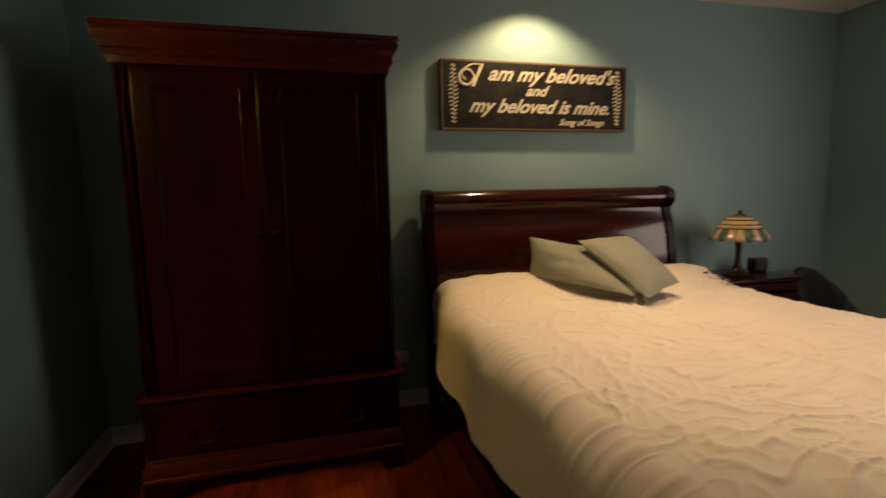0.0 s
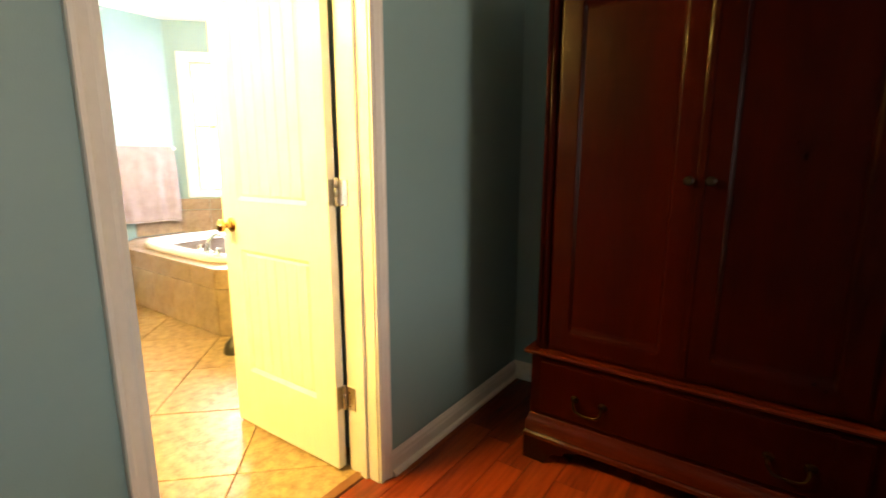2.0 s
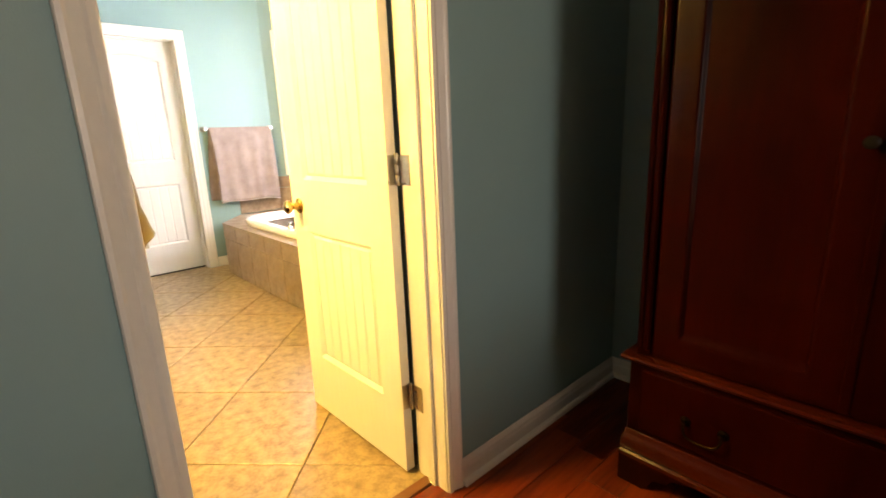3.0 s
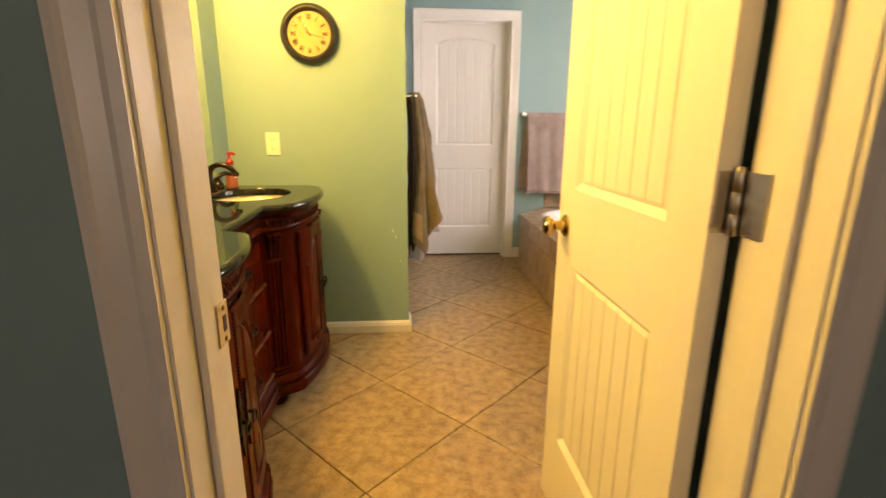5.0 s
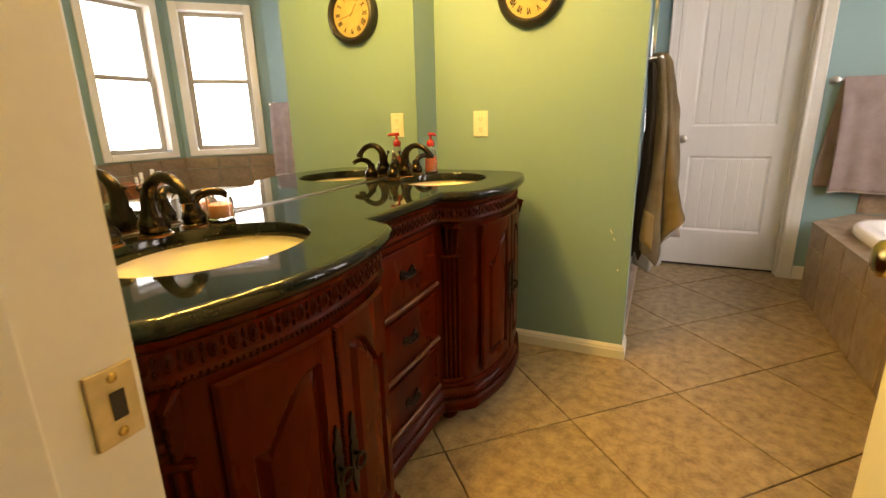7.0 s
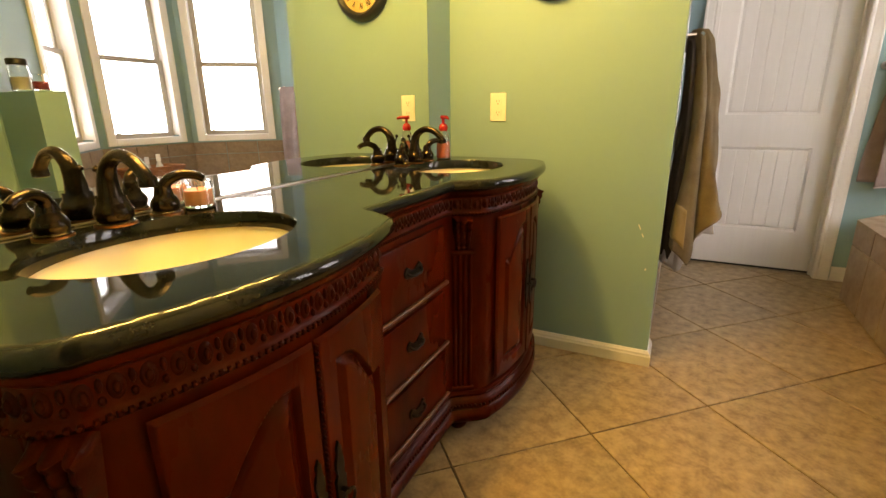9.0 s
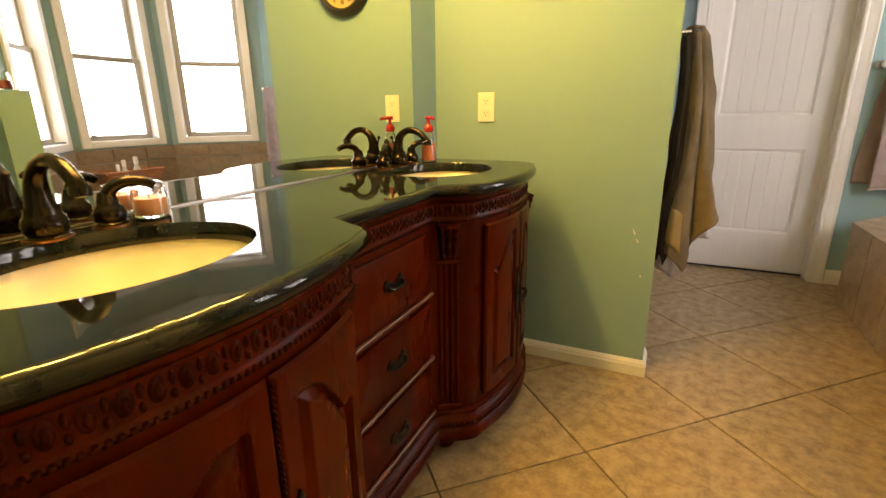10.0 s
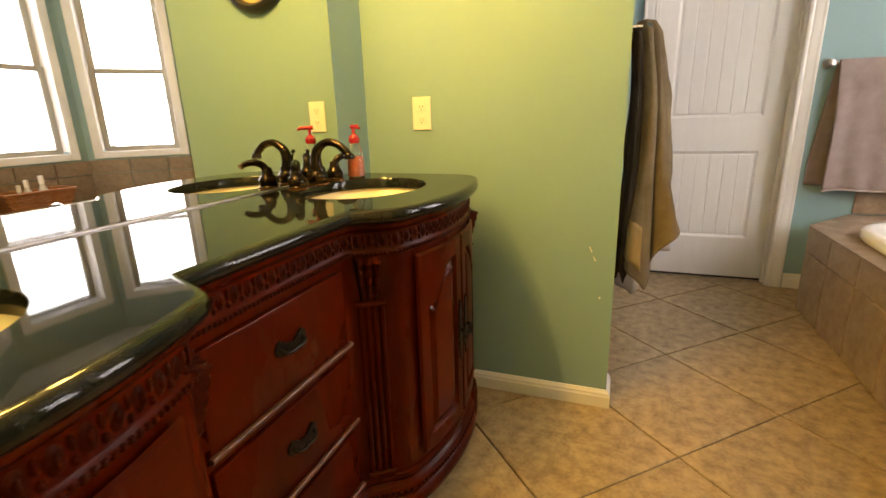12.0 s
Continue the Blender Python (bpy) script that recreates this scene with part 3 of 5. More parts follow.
def blob(bm, c, sx, sz, d, n, seg=8, rings=4):
    """A squashed half-ball on the vanity's face: sx along it, sz up, d proud."""
    t = Vector((-n.y, n.x, 0))
    nn = Vector((n.x, n.y, 0))
    ring = []
    for j in range(rings):
        a = radians(90) * j / rings
        ring.append([bm.verts.new(c + t * (sx * math.cos(a) * math.cos(2 * math.pi * i / seg)) + Vector((0, 0, sz * math.cos(a) * math.sin(2 * math.pi * i / seg))) + nn * (d * math.sin(a))) for i in range(seg)])
    tip = bm.verts.new(c + nn * d)
    for a, b in zip(ring, ring[1:]):
        for i in range(seg):
            bm.faces.new((a[i], a[(i + 1) % seg], b[(i + 1) % seg], b[i]))
    for i in range(seg):
        bm.faces.new((ring[-1][i], ring[-1][(i + 1) % seg], tip))


bm, bm2 = bmesh.new(), bmesh.new()
s, k = 0.36, 0
while s < VLEN[-1] - 0.34:
    p, n = at_length(s, 0.004)
    if k % 2 == 0:
        blob(bm, Vector((p.x, p.y, 0.823)), 0.0092, 0.0155, 0.0038, n, 12, 3)
        blob(bm, Vector((p.x + n.x * 0.003, p.y + n.y * 0.003, 0.823)), 0.0046, 0.0085, 0.0045, n)
    else:
        blob(bm, Vector((p.x, p.y, 0.829)), 0.0038, 0.0090, 0.0042, n)
        blob(bm, Vector((p.x, p.y, 0.811)), 0.004, 0.006, 0.005, n)
    s += 0.0150
    k += 1
s = 0.36
while s < VLEN[-1] - 0.34:
    p, n = at_length(s, 0.008)
    blob(bm2, Vector((p.x, p.y, 0.793)), 0.0045, 0.005, 0.006, n, 6, 2)
    s += 0.0105
part("carved_band", bm, VDARK, van, "carved egg-and-dart band", True, kind="stuff")
part("beading", bm2, VDARK, van, "", True, kind="stuff")
bm = bmesh.new()
s = 0.36
while s < VLEN[-1] - 0.34:
    p, n = at_length(s, 0.021)
    blob(bm, Vector((p.x, p.y, 0.137)), 0.0065, 0.0075, 0.008, n, 6, 2)
    s += 0.0145
part("beading", bm, VDARK, van, "", True, kind="stuff")
for x, y in ((-0.72, 1.22), (-1.22, 1.24), (-1.82, 1.24), (-2.32, 1.22), (-0.72, 0.95), (-2.32, 0.95)):
    part("foot", turned([(0, 0), (0.024, 0), (0.034, 0.012), (0.042, 0.032), (0.040, 0.05), (0.03, 0.062), (0.03, 0.075)], (x, y, 0), 18), VWOOD, van, "", True)


def pull(c, parent, w=0.042):
    """A dark bat-wing drawer pull: two leaf plates and a drooping bail, facing +y."""
    x, y, z = c
    half = [(0, 0.006), (0.008, 0.004), (0.014, 0.010), (0.022, 0.013), (0.030, 0.020), (0.040, 0.016), (0.046, 0.006), (0.042, -0.006), (0.032, -0.012), (0.022, -0.010), (0.014, -0.016), (0.006, -0.012), (0, -0.014)]
    pts = half + [(-a, b) for a, b in reversed(half[1:-1])]
    bm = prism(pts, 0.0, 0.005, bevel=0.002)
    bmesh.ops.transform(bm, matrix=Matrix.Translation((x, y, z)) @ Matrix.Rotation(radians(-90), 4, "X") @ Matrix.Diagonal((1, -1, 1, 1)), verts=bm.verts)
    tube(curve_points([(x - w + 0.010, y + 0.002, z + 0.004), (x - w + 0.012, y + 0.012, z - 0.001), (x - 0.014, y + 0.016, z - 0.006), (x, y + 0.016, z - 0.004), (x + 0.014, y + 0.016, z - 0.006), (x + w - 0.012, y + 0.012, z - 0.001), (x + w - 0.010, y + 0.002, z + 0.004)], 20), 0.0042, 8, bm)
    return part("handle", bm, IRON, parent, "dark metal bail pull", True)


for z0, z1, hz in ((0.585, 0.768, 0.685), (0.382, 0.56, 0.474), (0.196, 0.357, 0.262)):
    dr = part("drawer", box(-1.708, -1.305, 1.236, 1.252, z0, z1, 0.005), VWOOD, van, "", True)
    part("lip", tube([(-1.712, 1.256, z0 + 0.004), (-1.300, 1.256, z0 + 0.004)], 0.0065, 10), PALE_LIP, dr, "paler rounded lip", True)
    part("rail", box(-1.715, -1.298, 1.236, 1.246, z0 - 0.022, z0 - 0.006, 0.003), VWOOD, dr)
    pull((-1.512, 1.252, hz), dr)


def vanity_door(lc, a, b, inner):
    """A bowed cabinet door between offsets a and b of a bow; inner is the side that meets its fellow."""
    z0, z1 = 0.205, 0.772

    def f(u, v):
        dx, z = a + (b - a) * u, z0 + (z1 - z0) * v
        e = min(u, 1 - u) * abs(b - a)
        m = (u if inner > 0 else 1 - u)
        top = z1 - 0.145 + 0.095 * (0.0 if m < 0.30 else min(1.0, math.sin(radians(90) * min(1, (m - 0.30) / 0.42))))
        d = min(e - 0.038, z - z0 - 0.05, top - z)
        h = 0.017
        edge = min(e, z - z0, z1 - z)
        if edge < 0.006:
            h = 0.010 + 0.007 * edge / 0.006
        if d > 0:
            h = 0.017 - 0.011 * min(1, d / 0.006) if d < 0.010 else 0.006 + 0.010 * min(1.0, (d - 0.010) / 0.016)
        x, y = bow(lc, dx, h)
        return x, y, z

    bm = sheet(100, 190, f)
    dr = part("door", bm, VWOOD, van, "", True)
    dx = b - 0.022 if inner > 0 else a + 0.022
    x, y = bow(lc, dx, 0.017)
    n = Vector((1.44 * dx, 1)).normalized()
    side = [(0, 0.095), (0.006, 0.082), (0.004, 0.070), (0.010, 0.058), (0.011, 0.044), (0.006, 0.032), (0.014, 0.022), (0.012, 0.010), (0.012, -0.010), (0.014, -0.022), (0.006, -0.032), (0.011, -0.044), (0.010, -0.058), (0.004, -0.070), (0.006, -0.082), (0, -0.095)]
    bm = prism(side + [(-p_, q_) for p_, q_ in reversed(side[1:-1])], 0.0, 0.005, bevel=0.0015)
    ax = Matrix(((n.y, 0, n.x, x), (-n.x, 0, n.y, y), (0, 1, 0, 0.49), (0, 0, 0, 1)))
    bmesh.ops.transform(bm, matrix=ax, verts=bm.verts)
    o = Vector((x, y, 0.492))
    nn = Vector((n.x, n.y, 0))
    tube([o + nn * 0.004, o + nn * 0.02], 0.005, 8, bm)
    ring = [o + nn * 0.018 + Vector((n.y * 0.016 * math.cos(t), -n.x * 0.016 * math.cos(t), -0.014 + 0.016 * math.sin(t))) for t in [2 * math.pi * i / 16 for i in range(17)]]
    tube(ring, 0.003, 6, bm)
    part("handle", bm, IRON, dr, "dark metal key plate with ring", True)


for lc in LC:
    vanity_door(lc, 0.0015, 0.222, -1)
    vanity_door(lc, -0.222, -0.0015, 1)
    bm = bmesh.new()
    for i in range(54):
        x, y = bow(lc, 0, 0.014)
        blob(bm, Vector((x, y, 0.212 + i * 0.0104)), 0.0026, 0.0046, 0.0065, Vector((0, 1)), 6, 2)
    part("beading", bm, VDARK, van, "", True, kind="stuff")
# fluted pilasters and carved corbels where the bows meet the middle and the ends
for mid, turn in ((VLEN[26], 1), (VLEN[-27], -1), (VLEN[4], 1), (VLEN[-1] - VLEN[4], -1)):
    bm = bmesh.new()
    for k in (-1.5, -0.5, 0.5, 1.5):
        p, n = at_length(mid + k * 0.017, 0.002)
        tube([(p.x, p.y, 0.20), (p.x, p.y, 0.668)], 0.0065, 8, bm)
    for z in (0.196, 0.672):
        p, n = at_length(mid, 0.006)
        t = Vector((-n.y, n.x, 0))
        tube([Vector((p.x, p.y, z)) - t * 0.036, Vector((p.x, p.y, z)) + t * 0.036], 0.009, 8, bm)
    part("pilaster", bm, VWOOD, van, "", True)
    p, n = at_length(mid, 0.002)
    way = Vector((-n.y, n.x, 0))
    face = Vector((n.x, n.y, 0))

    def leaf(u, v):
        e = min(1.0, 8 * min(u, 1 - u)) * min(1.0, 10 * min(v, 1 - v))
        w = 0.034 * (1 - 0.35 * v)
        h = (0.030 * (1 - v) + 0.008) * (0.6 + 0.4 * abs(math.cos(3 * math.pi * (u - 0.5)))) + 0.004 * abs(math.sin(5 * math.pi * v))
        return Vector((p.x, p.y, 0.788 - 0.115 * v)) + way * (w * (2 * u - 1)) + face * (h * e)

    bm = sheet(24, 30, leaf)
    part("corbel", bm, VDARK, van, "carved acanthus corbel", True)

# granite worktop with two cut-outs
top = thing("granite_worktop", (-1.52, 1.1, 0.864), "polished black granite vanity top with bullnose edge", "worktop")
SINKS = [(-0.972, 1.118), (-2.068, 1.118)]
RX, RY, ZT = 0.213, 0.172, 0.898
bm = swept(OUT, [(-0.03, 0.865), (0.024, 0.865), (0.032, 0.868), (0.038, 0.876), (0.039, 0.883), (0.0365, 0.890), (0.032, 0.8955), (0.026, 0.8975), (0.0225, ZT), (0.0215, ZT), (0.0, ZT)])
part("edge", bm, GRANITE, top, "bullnose granite edge", True)
bm = bmesh.new()
rim = [bm.verts.new((x, y, ZT)) for x, y in OUT]
loops = [[bm.edges.new((rim[i], rim[(i + 1) % len(rim)])) for i in range(len(rim))]]
for cx, cy in SINKS:
    ell = [(cx + RX * math.cos(2 * math.pi * i / 56), cy + RY * math.sin(2 * math.pi * i / 56)) for i in range(56)]
    hi = [bm.verts.new((x, y, ZT)) for x, y in ell]
    r2 = [bm.verts.new((cx + (x - cx) * 0.985, cy + (y - cy) * 0.985, ZT - 0.004)) for x, y in ell]
    lo = [bm.verts.new((cx + (x - cx) * 0.985, cy + (y - cy) * 0.985, ZT - 0.033)) for x, y in ell]
    loops.append([bm.edges.new((hi[i], hi[(i + 1) % 56])) for i in range(56)])
    for i in range(56):
        j = (i + 1) % 56
        bm.faces.new((hi[i], hi[j], r2[j], r2[i]))
        bm.faces.new((r2[i], r2[j], lo[j], lo[i]))
bmesh.ops.triangle_fill(bm, use_beauty=True, edges=[e for lp in loops for e in lp])
bmesh.ops.remove_doubles(bm, verts=bm.verts, dist=0.0004)
part("slab", bm, GRANITE, top, "", True)
for cx, cy in SINKS:
    sk = thing("undermount_sink", (cx, cy, 0.73), "biscuit-coloured oval ceramic undermount sink", "sink", "vanity sinks")

    def bowl(u, v):
        a = 2 * math.pi * u
        r = 1.03 - v
        r = max(r, 0.0)
        z = 0.864 - 0.135 * (1 - min(1.0, r / 1.03) ** 3.2)
        return cx + RX * r * math.cos(a), cy + RY * r * math.sin(a), z

    part("bowl", sheet(56, 22, lambda u, v: bowl(u, v * 1.03), closed_u=True), BASIN, sk, "", True)
    part("drain", turned([(0, 0.006), (0.018, 0.006), (0.021, 0.004), (0.022, 0)], (cx, cy, 0.7288), 20), CHROME, sk, "chrome drain", True)


def faucet(x):
    """A widespread faucet: gooseneck spout and two lever handles on stepped bases."""
    f = thing("widespread_faucet", (x, 0.932, ZT), "oil-rubbed bronze gooseneck faucet with two lever handles", "faucet", "vanity faucets")
    BASE = [(0, 0), (0.031, 0), (0.032, 0.004), (0.028, 0.007), (0.031, 0.012), (0.0325, 0.022), (0.030, 0.032), (0.0265, 0.037), (0.0255, 0.040), (0.0245, 0.050)]
    bm = turned(BASE, (x, 0.932, ZT + 0.002), 24)
    pts = curve_points([(x, 0.932, ZT + 0.04), (x, 0.931, ZT + 0.075), (x, 0.942, ZT + 0.106), (x, 0.974, ZT + 0.126), (x, 1.012, ZT + 0.121), (x, 1.040, ZT + 0.100), (x, 1.048, ZT + 0.088)], 28)
    tube(pts, [0.0225 - 0.0108 * min(1, i / 13) ** 0.8 for i in range(29)], 16, bm)
    turned([(0.012, 0), (0.0152, 0.002), (0.0152, 0.014), (0.0125, 0.018)], (x, 1.0495, ZT + 0.076), 18, bm=bm)
    part("spout", bm, BRONZE, f, "", True)
    bm = tube([(x, 0.914, ZT + 0.070), (x, 0.906, ZT + 0.096)], [0.003, 0.003], 8)
    turned([(0, 0), (0.006, 0.002), (0.007, 0.008), (0, 0.014)], (x, 0.905, ZT + 0.094), 12, bm=bm)
    part("lift_rod", bm, BRONZE, f, "", True)
    part("ring", turned([(0.0, 0), (0.035, 0), (0.035, 0.003), (0.031, 0.0042)], (x, 0.932, ZT), 28), COPPER, f, "worn copper ring", True)
    for s in (-1, 1):
        hx, hy = x + s * 0.100, 0.93
        bm = turned([(0, 0), (0.026, 0), (0.027, 0.004), (0.024, 0.007), (0.0265, 0.014), (0.027, 0.022), (0.022, 0.032), (0.018, 0.036), (0.0165, 0.046), (0.013, 0.058), (0, 0.063)], (hx, hy, ZT + 0.002), 22)
        pts = curve_points([(hx, hy, ZT + 0.045), (hx + s * 0.006, hy + 0.008, ZT + 0.066), (hx + s * 0.026, hy + 0.022, ZT + 0.077), (hx + s * 0.05, hy + 0.034, ZT + 0.074), (hx + s * 0.064, hy + 0.04, ZT + 0.066)], 18)
        tube(pts, [0.0125 - 0.0045 * i / 18 for i in range(19)], 12, bm)
        h = part("lever", bm, BRONZE, f, "", True)
        part("ring", turned([(0.0, 0), (0.030, 0), (0.030, 0.003), (0.026, 0.004)], (hx, hy, ZT), 24), COPPER, h, "worn copper ring", True)


faucet(-0.985)
faucet(-2.105)

# soap pump and candle jar
sp = thing("soap_pump_bottle", (-2.285, 0.965, ZT), "clear pump bottle of pink soap with red pump", "soap bottle")
C = (-2.285, 0.965, ZT + 0.001)
part("bottle", turned([(0, 0), (0.026, 0), (0.029, 0.004), (0.028, 0.05), (0.022, 0.09), (0.014, 0.112), (0.013, 0.12)], C, 24), BOTTLE, sp, "", True)
part("soap", turned([(0, 0.003), (0.024, 0.003), (0.0265, 0.006), (0.0262, 0.045), (0.024, 0.07), (0, 0.07)], C, 24), SOAP, sp, "pink liquid soap", True)
bm = turned([(0, 0.112), (0.016, 0.112), (0.018, 0.118), (0.019, 0.128), (0.014, 0.138), (0.006, 0.143), (0.006, 0.162), (0, 0.162)], C, 20)
tube([(C[0] - 0.008, C[1] - 0.01, C[2] + 0.166), (C[0] + 0.016, C[1] + 0.024, C[2] + 0.166), (C[0] + 0.022, C[1] + 0.034, C[2] + 0.161)], [0.008, 0.007, 0.005], 10, bm)
part("pump", bm, RED, sp, "red plastic pump", True)
cj = thing("candle_jar", (-1.165, 0.925, ZT), "small glass jar with peach wax candle", "candle")
C = (-1.165, 0.925, ZT + 0.001)
SMALL = Matrix.Diagonal((0.8, 0.8, 0.8, 1))
part("jar", turned([(0, 0), (0.036, 0), (0.039, 0.004), (0.039, 0.055), (0.036, 0.062), (0.037, 0.07), (0.035, 0.07), (0.034, 0.062), (0.0365, 0.054), (0.0365, 0.006), (0, 0.006)], C, 30, SMALL), JAR, cj, "", True)
part("wax", turned([(0, 0.007), (0.0355, 0.007), (0.0355, 0.043), (0.033, 0.046), (0, 0.044)], C, 28, SMALL), WAX, cj, "peach wax", True)
part("wick", tube([(C[0], C[1], C[2] + 0.035), (C[0] + 0.002, C[1], C[2] + 0.043)], 0.001, 6), INK, cj)

# mirror on the worktop, light bar above it
mi = thing("vanity_mirror", (-1.46, YM, 0.905), "large clear wall mirror resting on the black worktop", "mirror")
X0, X1, Z0, Z1 = -2.332, -0.62, 0.9012, 1.98
bm = bmesh.new()
a = [bm.verts.new(p) for p in ((X0, YM + 0.003, Z0), (X1, YM + 0.003, Z0), (X1, YM + 0.003, Z1), (X0, YM + 0.003, Z1))]
g = 0.022
b = [bm.verts.new(p) for p in ((X0 + g, YM + 0.006, Z0 + 0.002), (X1 - g, YM + 0.006, Z0 + 0.002), (X1 - g, YM + 0.006, Z1 - g), (X0 + g, YM + 0.006, Z1 - g))]
c = [bm.verts.new(p) for p in ((X0, YM + 0.001, Z0), (X1, YM + 0.001, Z0), (X1, YM + 0.001, Z1), (X0, YM + 0.001, Z1))]
bm.faces.new(b)
for i in range(4):
    j = (i + 1) % 4
    bm.faces.new((a[i], a[j], b[j], b[i]))
    bm.faces.new((c[i], c[j], a[j], a[i]))
bm.faces.new(c)
part("mirror_glass", bm, MIRROR, mi)
part("channel", box(X0, X1, YM + 0.0015, YM + 0.0085, ZT + 0.0003, Z0 + 0.0005, 0.0008), NICKEL, mi, "bright metal channel")
vl = thing("vanity_light", (-1.39, YM, 2.2), "bronze vanity light bar with four glowing glass shades", "wall lamp")
part("bar", box(-1.90, -0.88, YM, YM + 0.03, 2.16, 2.26, 0.01), BRONZE, vl)
for x, y, z in BULBS:
    part("arm", tube(curve_points([(x, YM + 0.02, 2.21), (x, 0.97, 2.225), (x, 1.02, 2.2), (x, 1.02, 2.17)], 12), 0.008, 8), BRONZE, vl, "", True)
    part("shade", turned([(0.03, 2.175 - z), (0.05, 2.15 - z), (0.068, 2.10 - z), (0.085, 2.055 - z)], (x, y, z), 24), JAR, vl, "glass shade", True).visible_shadow = False

# ---- clock and socket on the wing wall ----
ck = thing("wall_clock", (XG, 1.335, 1.648), "round black wall clock with aged yellow roman dial", "clock")
MC = Matrix.Translation((XG, 1.335, 1.648)) @ Matrix.Rotation(radians(90), 4, "Y") @ Matrix.Rotation(radians(90), 4, "Z")
R = 0.145
part("case", turned([(0, 0.001), (R, 0.001), (R + 0.002, 0.012), (R - 0.004, 0.03), (R - 0.014, 0.042), (R - 0.024, 0.044), (R - 0.034, 0.036), (R - 0.038, 0.024), (R - 0.038, 0.018), (0, 0.018)], (0, 0, 0), 56, MC), BLACKP, ck, "", True)
part("dial", turned([(0, 0.0195), (R - 0.039, 0.0195), (R - 0.039, 0.0185)], (0, 0, 0), 48, MC), DIAL, ck, "aged yellow dial")
ROMAN = ["XII", "I", "II", "III", "IIII", "V", "VI", "VII", "VIII", "IX", "X", "XI"]
for i, t in enumerate(ROMAN):
    a = -2 * math.pi * i / 12
    lettering("numeral", t, 0.034, MC @ Matrix.Rotation(a, 4, "Z") @ Matrix.Translation((0, 0.068, 0.0205)), INK, ck, squeeze=0.6, depth=0.0006, bold=0.0016)
for a, ln, w in ((35, 0.055, 0.005), (-105, 0.08, 0.0035)):
    bm = prism([(-w / 2, -0.015), (w / 2, -0.015), (w * 0.3, ln), (-w * 0.3, ln)], 0.0215, 0.0225)
    bmesh.ops.transform(bm, matrix=MC @ Matrix.Rotation(radians(a), 4, "Z"), verts=bm.verts)
    part("pointer", bm, INK, ck)
part("glass", turned([(0, 0.030), (R - 0.05, 0.0295), (R - 0.036, 0.026)], (0, 0, 0), 40, MC), PANE, ck, "", True).visible_shadow = False
so = thing("wall_socket", (XG, 1.107, 1.103), "ivory double power socket on the wall", "socket")
part("cover_plate", box(XG, XG + 0.006, 1.071, 1.143, 1.043, 1.162, 0.002), IVORY, so)
for z in (1.079, 1.126):
    q = part("outlet", box(XG + 0.005, XG + 0.008, 1.09, 1.124, z - 0.015, z + 0.015, 0.002), IVORY, so)
    for y in (1.101, 1.113):
        part("slot", box(XG + 0.0075, XG + 0.0084, y - 0.001, y + 0.001, z - 0.003, z + 0.006), INK, q)
    part("slot", box(XG + 0.0075, XG + 0.0084, 1.105, 1.109, z - 0.011, z - 0.007), INK, q)
# paint chips low on the wing wall
for y, z, w, h, a in ((1.735, 0.62, 0.004, 0.028, 25), (1.75, 0.585, 0.004, 0.02, 25), (1.775, 0.44, 0.006, 0.01, 0)):
    bm = prism([(-w / 2, -h / 2), (w / 2, -h / 3), (w / 3, h / 2), (-w / 2, h / 3)], 0, 0.0012)
    bmesh.ops.transform(bm, matrix=Matrix.Translation((XG, y, z)) @ Matrix.Rotation(radians(90), 4, "Y") @ Matrix.Rotation(radians(90 + a), 4, "Z"), verts=bm.verts)
    structure("paint_chip", bm, CEIL, "small chip in the paint", "scuff")

# ---- shower behind the wing wall ----
sh = thing("shower_enclosure", (-3.2, YG, 0), "chrome-framed glass shower door", "shower")
part("curb", box(-4.198, XG - 0.132, YG - 0.1, YG, 0.001, 0.10, 0.006), TILE2, sh, "tiled curb")
bm = box(XG - 0.165, XG - 0.132, YG - 0.05, YG - 0.015, 0.1, 2.0, 0.003)
box(-4.198, -4.165, YG - 0.05, YG - 0.015, 0.1, 2.0, 0.003, bm)
box(-4.165, XG - 0.165, YG - 0.05, YG - 0.015, 1.96, 2.0, 0.003, bm)
part("frame", bm, CHROME, sh)
part("glass", box(-4.165, XG - 0.165, YG - 0.035, YG - 0.029, 0.1, 1.96), PANE, sh).visible_shadow = False
bm = tube([(-3.32, YG + 0.055, 1.365), (-2.72, YG + 0.055, 1.365)], 0.008, 12)
for x in (-3.28, -2.74):
    tube([(x, YG - 0.02, 1.365), (x, YG + 0.055, 1.365)], 0.007, 10, bm)
part("towel_bar", bm, CHROME, sh, "chrome towel bar", True)
structure("shower_wall", box(-4.199, XG - 0.131, YM + 0.001, YM + 0.012, 0, 2.2), TILE2, "tiled shower wall", "wall")


